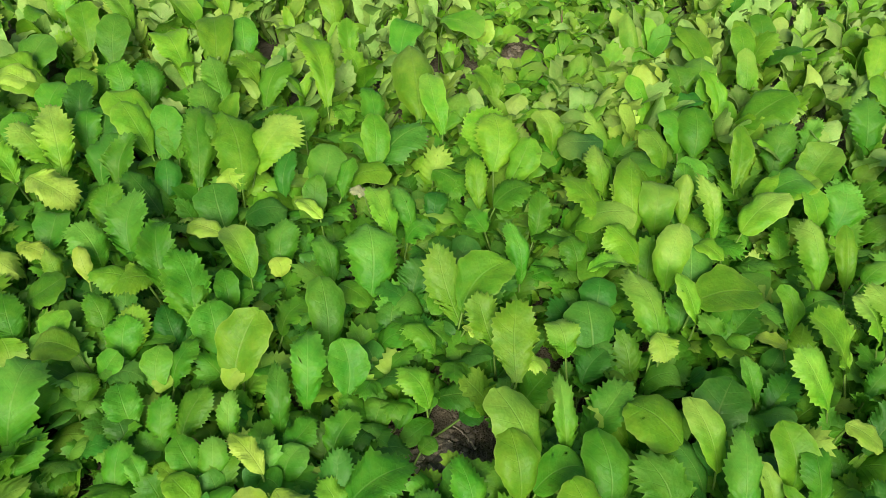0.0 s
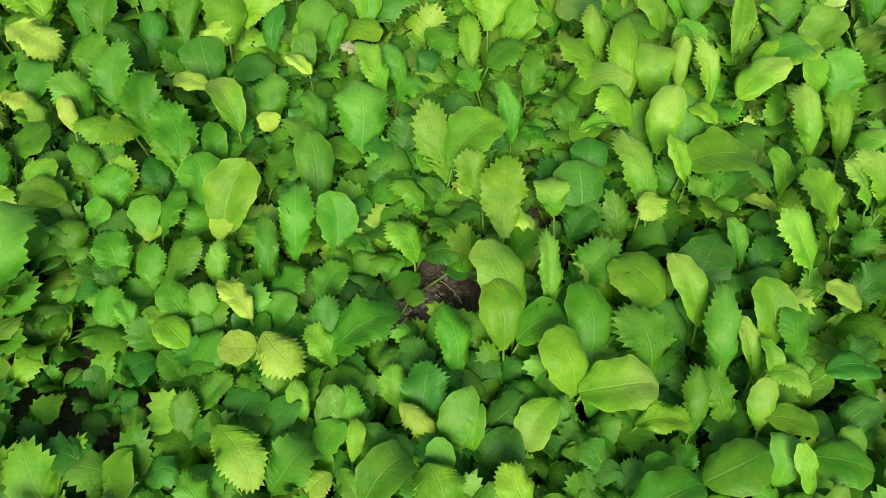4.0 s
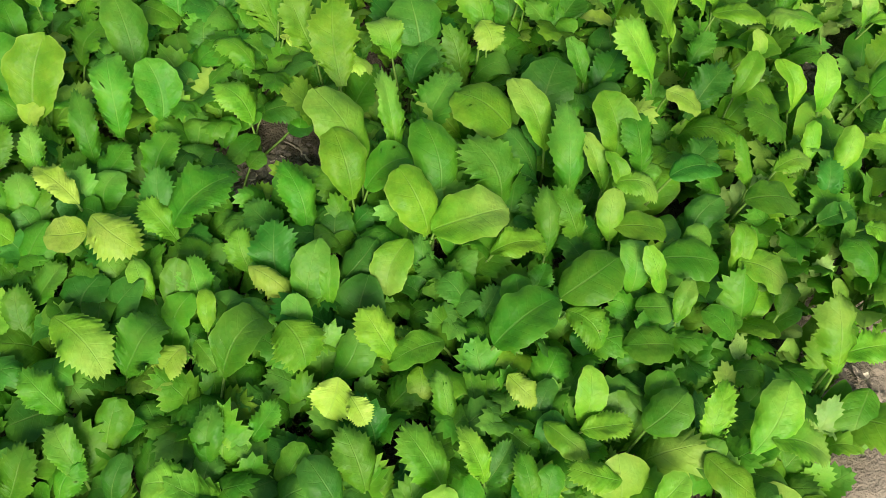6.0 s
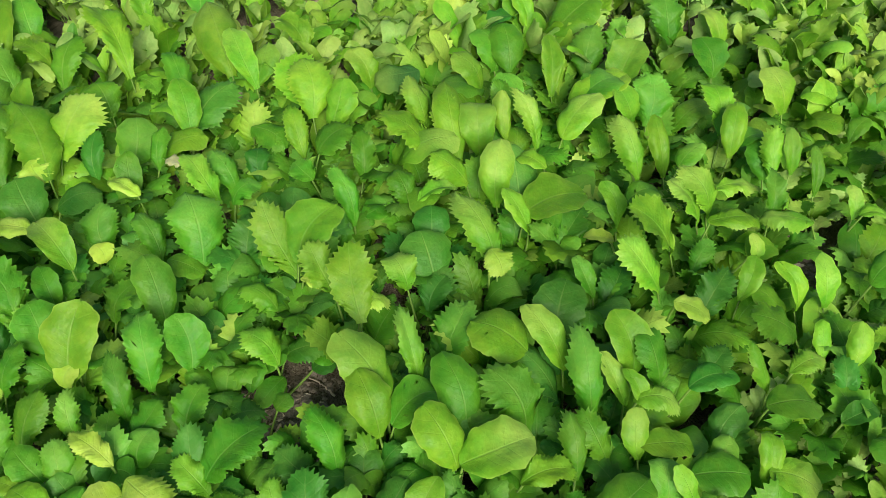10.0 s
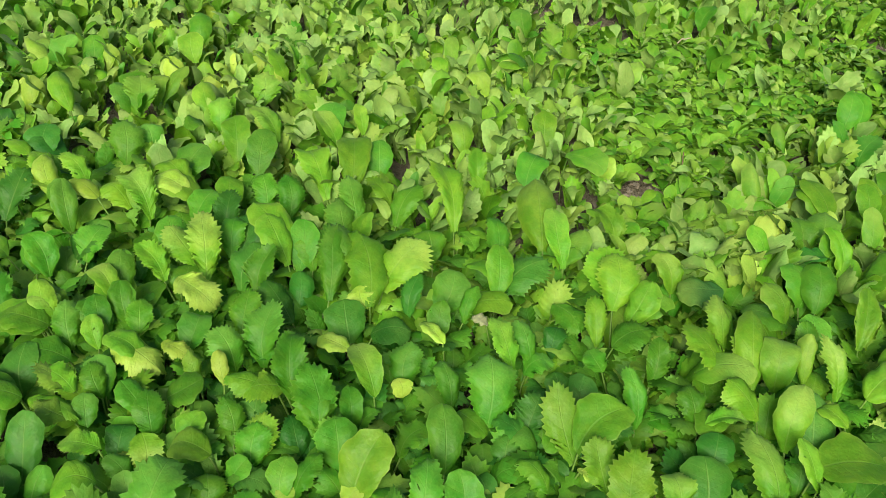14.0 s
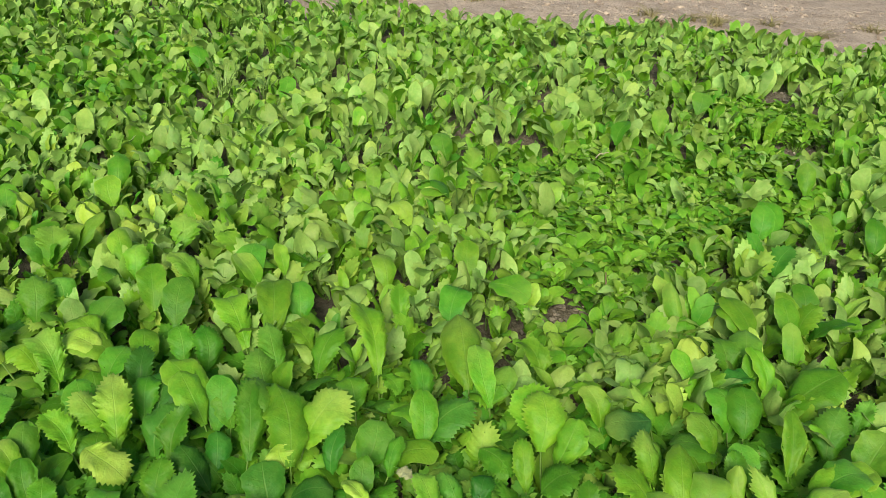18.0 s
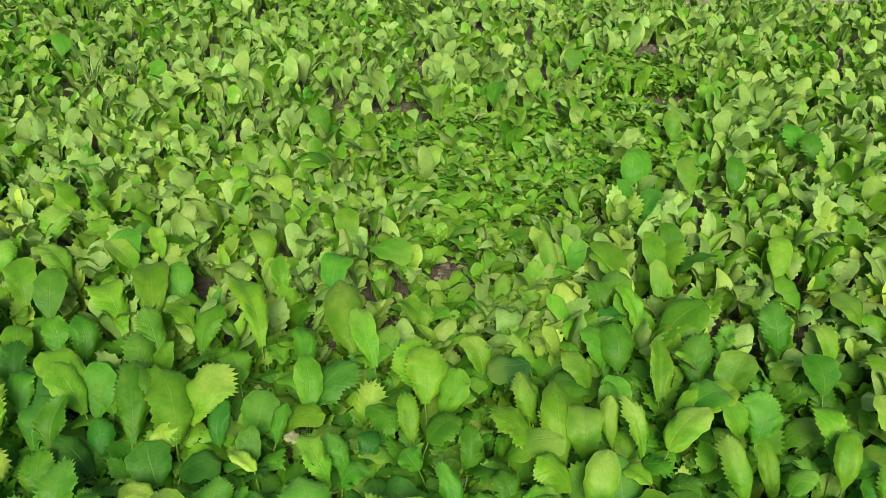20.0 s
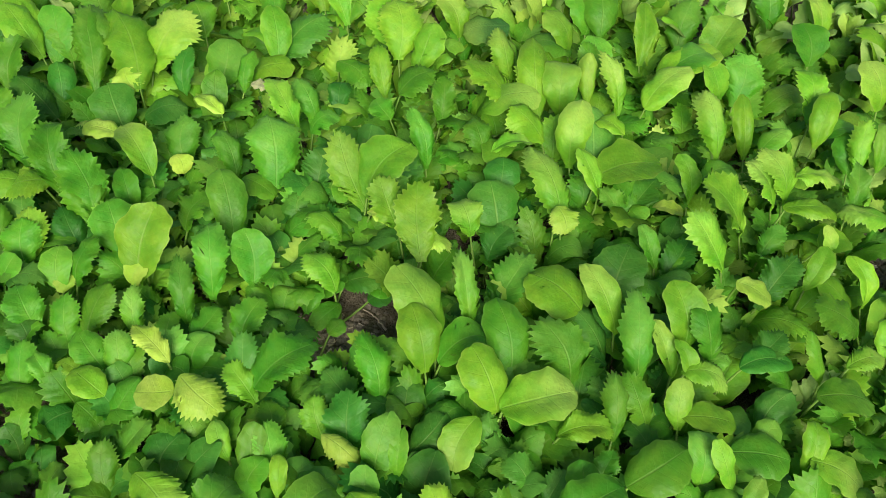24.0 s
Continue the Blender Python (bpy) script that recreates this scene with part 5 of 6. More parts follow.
plant(0.784, 2.736, ("Om", -1.2, 2.8, 9.4, -4.5, 10.4, 19.0, 8.1))
plant(0.730, 2.477, ("Sd", 1.5, 1.7, 9.7, 5.8, 6.9, 17.4, 7.1))
plant(0.740, 2.547, ("Sm", -2.2, 2.0, 9.7, -7.3, 6.5, 17.7, 7.1))
plant(0.573, 2.536, ("Ol", -1.6, 2.5, 6.8, -4.9, 7.8, 14.0, 4.1))
plant(0.490, 2.118, ("Ol", -1.9, -1.6, 8.1, -5.8, 6.9, 19.5, 4.8), ("Ol", 2.1, 2.0, 8.4, -0.9, 8.2, 18.2, 3.9), ("Om", 1.0, 1.4, 9.6, 3.8, 5.6, 18.1, 5.1))
plant(0.457, 2.200, ("Ol", -2.0, 2.3, 7.5, -6.1, 7.0, 16.4, 4.7))
plant(0.385, 2.309, ("Ol", -2.2, 2.1, 6.6, -7.2, 6.8, 14.8, 6.1))
plant(0.573, 1.880, ("Sm", -1.2, 2.8, 9.6, -4.1, 9.5, 18.2, 6.3))
plant(0.303, 1.930, ("Sl", 0.6, 2.9, 7.8, 2.2, 9.9, 14.8, 4.5))
plant(0.411, 1.915, ("Sl", -1.4, 2.7, 8.0, -3.7, 7.4, 14.2, 4.9))
plant(-0.664, 1.115, ("Sm", -1.3, 2.7, 9.1, -3.8, 7.8, 14.5, 4.8))
plant(-0.616, 0.892, ("Om", -1.7, 2.5, 8.3, -4.1, 6.2, 12.7, 3.9))
plant(-0.454, 0.903, ("Ol", 0.3, 3.0, 9.4, 0.7, 7.6, 13.2, 4.9))
plant(-0.422, 0.779, ("Om", -0.0, 3.0, 8.3, -0.0, 8.0, 12.5, 5.3))
plant(-0.349, 0.803, ("Sm", -1.2, 2.7, 8.2, -3.3, 7.3, 13.1, 5.2))
plant(-1.144, 1.075, ("Sl", -2.9, -0.6, 11.1, -11.1, -2.1, 16.7, 6.0))
plant(-1.002, 0.867, ("ol", -3.4, -1.5, 11.0, -10.2, -4.1, 12.9, 4.9), ("Om", -8.0, 0.1, 7.9, -14.4, 2.8, 14.7, 4.3), ("Sm", 3.1, 2.7, 9.0, -2.9, 5.2, 15.2, 5.7))
plant(-1.081, 0.837, ("ol", -3.0, -0.5, 9.0, -8.9, -1.4, 11.7, 3.6))
plant(-0.746, 0.808, ("Om", -0.9, 4.2, 7.9, -5.4, 9.0, 14.4, 4.9), ("Sm", -3.5, -0.1, 8.2, -7.5, 3.0, 13.2, 4.2))
plant(-0.835, 0.751, ("om", -0.3, 1.1, 10.0, -5.9, -1.4, 12.2, 5.2), ("Sd", -5.4, -2.5, 6.3, -11.5, -2.9, 10.4, 3.9))
plant(-0.734, 0.682, ("Sm", -4.2, -3.3, 9.0, -12.6, -2.4, 14.8, 5.4), ("Sm", -3.4, 2.9, 7.3, -8.7, 4.1, 11.7, 3.9), ("Sm", -0.3, 3.6, 7.2, -3.7, 7.0, 12.0, 3.6))
plant(-0.907, 0.768, ("Sd", -3.0, 0.1, 6.2, -9.9, 0.3, 11.0, 4.5))
plant(-1.167, 0.955, ("Sm", -3.0, 0.4, 7.0, -11.1, 1.5, 12.8, 5.3))
plant(-1.235, 1.037, ("Sm", -3.0, -0.4, 7.9, -12.5, -1.6, 14.6, 7.7))
plant(-1.081, 0.688, ("sp", -0.3, 3.0, 2.0, -0.8, 8.1, 4.9, 5.4))
plant(-1.710, 1.513, ("oy", -3.0, -0.5, 13.0, -9.7, -1.7, 15.5, 5.1))
plant(-1.624, 1.483, ("Om", -2.1, 2.2, 9.8, -6.3, 6.6, 16.8, 6.2))
plant(-1.487, 1.245, ("Sm", -2.7, 1.3, 8.8, -9.5, 4.6, 16.2, 5.6))
plant(-1.298, 1.294, ("sm", -2.8, -1.0, 11.0, -12.0, -4.1, 15.4, 9.2))
plant(-1.388, 1.102, ("om", -2.9, -0.7, 9.0, -10.3, -2.4, 13.2, 7.3))
plant(-2.114, 1.631, ("Om", -2.4, 1.0, 8.3, -11.8, 5.8, 18.6, 7.6), ("sd", 0.3, -2.6, 6.0, 2.2, -12.4, 6.8, 10.0))
plant(-2.156, 1.823, ("Sl", 1.5, -1.1, 10.5, -7.0, 5.6, 19.5, 8.8))
plant(-1.878, 1.666, ("Om", -3.0, 0.2, 8.8, -10.4, 0.9, 16.0, 7.9))
plant(-1.999, 1.626, ("od", -3.0, 0.0, 9.0, -11.1, 0.2, 13.5, 6.9))
plant(-2.002, 1.537, ("sd", -3.0, -0.2, 6.0, -17.1, -0.9, 12.5, 10.8))
plant(0.805, 1.751, ("Sm", 1.4, 2.6, 8.9, 4.7, 8.9, 15.7, 4.3))
plant(1.080, 1.748, ("Ol", -1.3, 2.7, 9.7, -4.2, 8.7, 17.5, 4.9))
plant(1.211, 1.904, ("Ol", -2.6, 1.6, 10.9, -9.6, 5.8, 17.7, 8.9))
plant(1.078, 1.974, ("Ol", -1.8, 2.4, 10.9, -5.9, 7.7, 17.4, 6.3))
plant(0.915, 2.680, ("Ol", 0.2, -1.1, 10.5, -1.6, 8.9, 19.5, 7.2))
plant(0.721, 2.701, ("Om", 0.3, 2.2, 9.3, 1.1, 8.9, 19.5, 7.5))
plant(1.135, 3.478, ("Ol", 0.3, 2.2, 10.5, 1.1, 8.9, 19.5, 5.7))
plant(1.514, 4.441, ("Om", 0.3, 2.2, 10.5, 1.4, 8.9, 19.5, 9.0))
plant(0.941, 3.156, ("Ol", -0.2, 2.2, 9.3, -0.8, 9.0, 19.5, 6.6))
plant(1.357, 3.048, ("Sm", -0.6, 2.2, 10.5, -2.4, 8.7, 19.5, 8.6))
plant(1.390, 2.959, ("Sm", -0.1, 2.2, 10.5, -0.4, 9.0, 19.5, 7.9))
plant(1.066, 2.706, ("Om", 0.0, 2.2, 9.3, 0.1, 9.0, 19.5, 6.8))
plant(0.601, 3.974, ("Om", 0.2, 2.2, 10.5, 0.7, 9.0, 19.5, 9.0))
plant(0.244, 3.462, ("Om", 1.7, 2.5, 9.5, 5.7, 8.6, 18.3, 8.0))
plant(0.535, 3.334, ("Ol", -0.4, 3.0, 7.7, -1.4, 9.8, 15.7, 5.3))
plant(0.642, 3.385, ("Ol", 0.3, -0.4, 8.7, -6.2, 6.5, 16.5, 9.0))
plant(0.433, 3.643, ("Ol", -0.1, 2.2, 9.3, -0.5, 9.0, 19.5, 6.8))
plant(-1.767, 3.910, ("Om", -1.1, 1.9, 10.5, -4.5, 7.8, 19.5, 9.0))
plant(-1.204, 3.541, ("Om", 0.2, 3.0, 10.5, 0.7, 10.5, 19.3, 8.4))
plant(-0.505, 2.647, ("Ol", -0.6, 2.2, 10.5, -2.5, 8.6, 19.5, 5.1))
plant(-0.336, 3.054, ("Om", -1.3, 1.9, 10.5, -5.0, 7.5, 19.5, 8.7))
# end of the near plants


# ---------------------------------------------------------------- filling plants
def rosette(rng, height, size, kinds, tones, n, rise=0, slim=1.0):
    """Leaf specs of a plant of a given height (m): outer leaves spread, inner ones stand."""
    specs, turn = [], rng.uniform(0, 6.28)
    for i in range(n):
        f = i / max(n - 1, 1)
        az = turn + i * 2.4 + rng.uniform(-0.4, 0.4)
        el = radians(rng.uniform(32, 70) + 16 * f + rise)
        top = height * rng.uniform(0.72, 1.06)
        length = min(0.9 * top / math.sin(el), size * rng.uniform(1.2, 1.6))
        bz = max(0.01, top - length * math.sin(el))
        reach = rng.uniform(0.006, 0.028) * (1 - 0.5 * f)
        ca, sa = math.cos(az), math.sin(az)
        b = np.array((ca * reach, sa * reach, bz))
        t = b + length * np.array((ca * math.cos(el), sa * math.cos(el), math.sin(el)))
        kind = kinds[rng.randint(len(kinds))]
        width = min(length, size * 1.25) * {"O": rng.uniform(0.50, 0.66), "S": rng.uniform(0.50, 0.66), "c": rng.uniform(0.30, 0.42)}[kind]
        specs.append((kind + tones[rng.randint(len(tones))], *(b * 100), *(t * 100), width * slim * 100))
    return specs


TOPS_A = np.array(TOPS if TOPS else [(9.0, 9.0)])
fill = np.random.RandomState(5)


def scatter(n, x0, x1, y0, y1, gap, rng):
    """Uneven places in a rectangle, none nearer than gap to another."""
    grid, out = {}, []
    for _ in range(n):
        x, y = rng.uniform(x0, x1), rng.uniform(y0, y1)
        i, j = int(x // gap), int(y // gap)
        if any((x - px) ** 2 + (y - py) ** 2 < gap * gap for a in (i - 1, i, i + 1) for b in (j - 1, j, j + 1) for px, py in grid.get((a, b), ())):
            continue
        grid.setdefault((i, j), []).append((x, y))
        out.append((x, y))
    return np.array(out)


NEAR_Y = 1.75
spots = scatter(40000, -2.5, 1.8, 0.30, NEAR_Y, 0.050, fill)
spots = spots[inside(spots[:, 0], spots[:, 1]) > np.where(spots[:, 0] > 0.6, 0.055, 0.02)]
spots = spots[spots[:, 0] > 0.1 - 1.75 * spots[:, 1]]
order = np.argsort(np.hypot(spots[:, 0] - 0.25, spots[:, 1] - 0.75))
joined_near = []
for x, y in spots[order]:
    if near_spot(x, y, BARE) > 0.25:
        continue
    joined_near.append((x, y, np.min(np.hypot(TOPS_A[:, 0] - x, TOPS_A[:, 1] - y)) > 0.10))


class Bunch:
    """Many leaves gathered into one mesh."""

    def __init__(self):
        self.v, self.uv, self.f, self.i, self.n = [], [], [], [], 0

    def add(self, v, uv, f, i):
        self.v.append(v), self.uv.append(uv), self.f.append(f + self.n), self.i.append(i)
        self.n += len(v)

    def link(self, name, mats):
        me = link_mesh(name, np.concatenate(self.v), np.concatenate(self.f), mats, np.concatenate(self.uv), np.concatenate(self.i))
        return tagged(new(name, me), kind="stuff")


TONE_ORDER = list(TONES)
SLOTS = [TONES[k] for k in TONE_ORDER] + [STALK]


def leaf_arrays(rng, height, size, kinds, tones, n, rows, cols, rise=0, slim=1.0):
    """The leaves of a plant, each with its stalk."""
    out = []
    for code, bx, by, bz, tx, ty, tz, w in rosette(rng, height, size, kinds, tones, n, rise, slim):
        b, t = np.array((bx, by, bz)) / 100, np.array((tx, ty, tz)) / 100
        v, uv, f = blade(code[0], rows, cols, rng, 0.2)
        sv, sf = stalk((0, 0, -0.004), b, (t - b) / np.linalg.norm(t - b), 3, 2)
        out.append((np.concatenate([lay(v, b, t, w / 100), sv]), np.concatenate([uv, np.zeros((len(sv), 2))]), np.concatenate([f, sf + len(v)]),
                    np.concatenate([np.full(len(f), TONE_ORDER.index(code[1])), np.full(len(sf), len(TONE_ORDER))])))
    return out


def plant_arrays(*kind):
    leaves, k, F = leaf_arrays(*kind), 0, []
    for v, _, f, _ in leaves:
        F.append(f + k)
        k += len(v)
    V, UV, _, I = zip(*leaves)
    return np.concatenate(V), np.concatenate(UV), np.concatenate(F), np.concatenate(I), leaves


def plant_thing(arrays, x, y, turn, scale, words):
    """A filling plant near the camera as a thing of its own; alike plants share their leaf meshes."""
    key = id(arrays)
    if key not in LEAF_MESHES:
        LEAF_MESHES[key] = [link_mesh("leaf", v, f, SLOTS, uv, i) for v, uv, f, i in arrays[4]]
    thing = tagged(new("mustard_plant"), words, "plant", "mustard plants in the bed")
    thing.location, thing.rotation_euler, thing.scale = (x, y, 0), (0, 0, turn), (scale,) * 3
    for me in LEAF_MESHES[key]:
        part("leaf", me, thing)


LEAF_MESHES = {}


def planted(arrays, x, y, turn, scale, bunch, tilt=(0.0, 0.0)):
    v, uv, f, i = arrays[:4]
    c, s = math.cos(turn), math.sin(turn)
    w = v @ np.array(((c, s, 0), (-s, c, 0), (0, 0, 1))) * scale
    w = w + np.outer(w[:, 2], (tilt[0], tilt[1], 0))
    bunch.add(w + (x, y, 0), uv, f, i)


greens, seedlings = Bunch(), Bunch()
near_set = [plant_arrays(fill, fill.uniform(0.12, 0.17), fill.uniform(0.072, 0.096), k, c, 5, 24, 2) for k in ("OSS", "SSO", "SSS", "SSc") for c in ("lmm", "mmd", "llm", "mdd", "lmd", "mml")]
left_set = [plant_arrays(fill, fill.uniform(0.10, 0.15), fill.uniform(0.066, 0.090), k, c, 5, 22, 2) for k in ("OSS", "SSO", "SOO", "OSS") for c in ("mml", "mmd", "mlm", "mdb", "mml", "mld")]
right_set = [plant_arrays(fill, fill.uniform(0.12, 0.17), fill.uniform(0.066, 0.086), k, c, 6, 20, 2, 20) for k in ("OSc", "Scc", "SOO") for c in ("lly", "lll", "lml", "lyl")]
# mid and far plants: the pale tone stands in for haze and sheen
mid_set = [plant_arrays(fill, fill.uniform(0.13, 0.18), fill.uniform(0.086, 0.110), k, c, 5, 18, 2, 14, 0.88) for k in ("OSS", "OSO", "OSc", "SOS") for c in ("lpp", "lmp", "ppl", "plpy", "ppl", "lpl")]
# first eight: deep green puts the shade under taller plants into the colour
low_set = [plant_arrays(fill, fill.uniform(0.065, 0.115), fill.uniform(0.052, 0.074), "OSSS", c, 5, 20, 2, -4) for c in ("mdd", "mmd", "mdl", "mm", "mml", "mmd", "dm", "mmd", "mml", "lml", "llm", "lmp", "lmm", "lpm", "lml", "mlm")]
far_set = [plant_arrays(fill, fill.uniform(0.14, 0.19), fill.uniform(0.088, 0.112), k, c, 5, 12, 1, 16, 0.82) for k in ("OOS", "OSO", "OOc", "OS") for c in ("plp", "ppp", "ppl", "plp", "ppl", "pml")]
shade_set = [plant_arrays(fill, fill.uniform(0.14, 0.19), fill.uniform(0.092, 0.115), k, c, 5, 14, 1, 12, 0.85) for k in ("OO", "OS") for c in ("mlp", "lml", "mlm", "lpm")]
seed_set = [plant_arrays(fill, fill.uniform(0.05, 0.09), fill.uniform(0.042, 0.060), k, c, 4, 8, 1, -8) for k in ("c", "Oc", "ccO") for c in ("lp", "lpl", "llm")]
for count, (x, y, tall) in enumerate(joined_near):
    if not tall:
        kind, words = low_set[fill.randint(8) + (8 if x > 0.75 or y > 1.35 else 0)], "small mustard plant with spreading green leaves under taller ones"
    elif x > 0.72 and fill.uniform() < 0.75:
        kind, words = right_set[fill.randint(12)], "young mustard plant with narrow yellow-green leaves at the bed's edge"
    elif x < -0.15 - 0.25 * y and fill.uniform() < 0.8:
        kind, words = left_set[fill.randint(24)], "young mustard plant with rounded mid-green leaves in the bed"
    else:
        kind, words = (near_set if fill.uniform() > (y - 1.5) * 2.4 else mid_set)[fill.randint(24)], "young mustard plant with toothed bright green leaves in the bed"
    clump = fill.uniform(0.85, 1.12) * (0.95 + 0.2 * float(waves(x, y, 0.3, 9)))
    if clump < 0.60:
        continue
    if count < 95:
        plant_thing(kind, x, y, fill.uniform(0, 6.28), clump, words)
    else:
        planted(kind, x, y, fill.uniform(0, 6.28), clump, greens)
spots = scatter(100000, -6.5, 4.2, NEAR_Y, 7.4, 0.068, fill)
spots = spots[inside(spots[:, 0], spots[:, 1]) > 0.03]
spots = spots[(spots[:, 0] < 0.9 + 0.42 * spots[:, 1]) & (spots[:, 0] > 0.2 - 1.6 * spots[:, 1])]
for x, y in spots:
    if near_spot(x, y, BARE) > 0.3 or fill.uniform() < min(0.22, (y - 3.0) * 0.15):
        continue
    if fill.uniform() < min(0.93, near_spot(x, y, LOW) * 1.5):
        for _ in range(7):
            planted(seed_set[fill.randint(9)], x + fill.uniform(-0.04, 0.04), y + fill.uniform(-0.04, 0.04), fill.uniform(0, 6.28), fill.uniform(0.75, 1.25), seedlings)
        continue
    s = 0.92 + 0.16 * float(waves(x, y, 0.9, 8)) + fill.uniform(-0.1, 0.1)
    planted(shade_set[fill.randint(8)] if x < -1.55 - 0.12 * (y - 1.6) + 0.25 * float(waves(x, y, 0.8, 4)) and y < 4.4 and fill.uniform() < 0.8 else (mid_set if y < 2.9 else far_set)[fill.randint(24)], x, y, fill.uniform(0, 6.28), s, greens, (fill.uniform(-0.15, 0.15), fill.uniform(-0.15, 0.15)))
for x, y, leaves in DISTANT:
    if near_spot(x, y, LOW) > 0.6:
        continue
    for code, bx, by, bz, tx, ty, tz, w in leaves:
        b, t = np.array((bx, by, bz)) / 100, np.array((tx, ty, tz)) / 100
        v, uv, f = blade(code[0], 18, 2, fill)
        greens.add(lay(v, b, t, w / 100) + (x, y, 0), uv, f, np.full(len(f), TONE_ORDER.index(code[1])))
        sv, sf = stalk((0, 0, -0.004), b, (t - b) / np.linalg.norm(t - b), 3, 2)
        greens.add(sv + (x, y, 0), np.zeros((len(sv), 2)), sf, np.full(len(sf), len(TONE_ORDER)))
tagged(greens.link("mustard_greens", SLOTS), "dense bright green mustard greens filling the bed", "plants", "mustard plants in the bed")
tagged(seedlings.link("seedlings", SLOTS), "low patch of small narrow-leaved green seedlings", "plants")


# ---------------------------------------------------------------- soil and litter round the bed
def lump(rng, r, rough=0.30, fine=2):
    """A crumbly clod: a rounded lump with uneven sides, about r in radius."""
    bm = bmesh.new()
    bmesh.ops.create_icosphere(bm, subdivisions=fine, radius=1.0)
    sx, sy, sz = rng.uniform(0.8, 1.25), rng.uniform(0.8, 1.25), rng.uniform(0.5, 0.8)
    off = Vector((rng.uniform(0, 50), rng.uniform(0, 50), rng.uniform(0, 50)))
    for v in bm.verts:
        k = 1 + rough * 2 * noise.noise(v.co * 1.6 + off) + rough * noise.noise(v.co * 4.1 + off)
        v.co = Vector((v.co.x * sx, v.co.y * sy, v.co.z * sz)) * k * r
    bmesh.ops.triangulate(bm, faces=bm.faces[:])
    v, f = np.array([tuple(p.co) for p in bm.verts]), np.array([[q.index for q in p.verts] for p in bm.faces])
    bm.free()
    return v, f


litter = np.random.RandomState(21)
CLODS = [lump(litter, 1.0, 0.34, 1) for _ in range(14)]


def ground_height(x, y):
    d = inside(x, y)
    bed = np.clip(0.5 + (d + 0.02 * waves(x, y, 0.2, 3)) / 0.08, 0, 1)
    return 0.012 * waves(x, y, 0.35, 5) + 0.007 * waves(x, y, 0.11, 6) - (1 - bed) * 0.02


def crumbs(name, label, places, sizes, mat):
    V, Fc, k = [], [], 0
    for (x, y), r in zip(places, sizes):
        v, f = CLODS[litter.randint(14)]
        a = litter.uniform(0, 6.28)
        c, s = math.cos(a), math.sin(a)
        w = (v @ np.array(((c, s, 0), (-s, c, 0), (0, 0, 1)))) * r
        V.append(w + (x, y, float(ground_height(x, y)) + 0.25 * r)), Fc.append(f + k)
        k += len(v)
    tagged(new(name, link_mesh(name, np.concatenate(V), np.concatenate(Fc), [mat], smooth=False)), label, "soil", kind="stuff")


def along_edge(n, a, b, lo, hi):
    """Uneven places beside the line a-b, lo to hi to its right."""
    a, b = np.array(a), np.array(b)
    d = (b - a) / np.linalg.norm(b - a)
    side = np.array((d[1], -d[0]))
    return [a + (b - a) * litter.uniform() + side * (lo + (hi - lo) * litter.uniform() ** 1.3) for _ in range(n)]


right = along_edge(1100, (1.0, 0.55), (1.85, 2.2), -0.05, 0.5)
left = along_edge(1300, (-2.9, 2.2), (-0.6, 0.5), -0.04, 0.55)
far = along_edge(1900, (-2.0, 5.76), (3.6, 5.80), -2.0, 0.02)
bare = [(sx + litter.normal() * rx * 0.6, sy + litter.normal() * ry * 0.6) for sx, sy, rx, ry in BARE for _ in range(60)]
crumbs("path_clods", "pale dry soil clods scattered along the trodden path", right + left, [litter.uniform(0.0015, 0.006) + 0.012 * litter.uniform() ** 6 for _ in range(2400)], CLOD)
crumbs("far_path_clods", "pale beige dry soil clods covering the path's end", far, [litter.uniform(0.004, 0.010) + 0.014 * litter.uniform() ** 8 for _ in far], PALECLOD)
crumbs("bed_clods", "dark soil crumbs in the bare spots of the bed", bare, [litter.uniform(0.003, 0.010) for _ in bare], BEDCLOD)


open_spot = [(0.19 + 0.045 * litter.normal(), 2.23 + 0.08 * litter.normal()) for _ in range(130)] + [(0.155 + 0.04 * litter.normal(), 0.915 + 0.035 * litter.normal()) for _ in range(110)]
crumbs("bare_spot_clods", "grey-tan dry clods heaped in a bare spot of the bed", open_spot, [litter.uniform(0.003, 0.009) if y > 1.5 else litter.uniform(0.002, 0.008) for x, y in open_spot], CLOD)


def flakes(name, label, places, mat):
    """Torn curled shreds of dead leaf lying on the soil."""
    V, Fc, k = [], [], 0
    g = np.linspace(-0.5, 0.5, 4)
    X, Y = np.meshgrid(g, g)
    i = np.array([0, 1, 2, 4, 5, 6, 8, 9, 10])
    for x, y in places:
        a, l = litter.uniform(0, 6.28), litter.uniform(0.006, 0.022)
        w = l * litter.uniform(0.25, 0.7)
        P = np.stack([X * l + litter.normal(size=X.shape) * 0.001, Y * w * (1.1 - np.abs(X) * 1.3), l * litter.uniform(-0.4, 0.9) * (X ** 2) + w * litter.uniform(0, 0.9) * Y ** 2 + X * l * litter.uniform(-0.3, 0.3) + 0.003], -1).reshape(-1, 3)
        c, s = math.cos(a), math.sin(a)
        P = P @ np.array(((c, s, 0), (-s, c, 0), (0, 0, 1)))
        V.append(P + (x, y, float(ground_height(x, y)) + 0.002)), Fc.append(np.stack([i, i + 1, i + 5, i + 4], 1) + k)
        k += 16
    tagged(new(name, link_mesh(name, np.concatenate(V), np.concatenate(Fc), [mat])), label, "litter", kind="stuff")


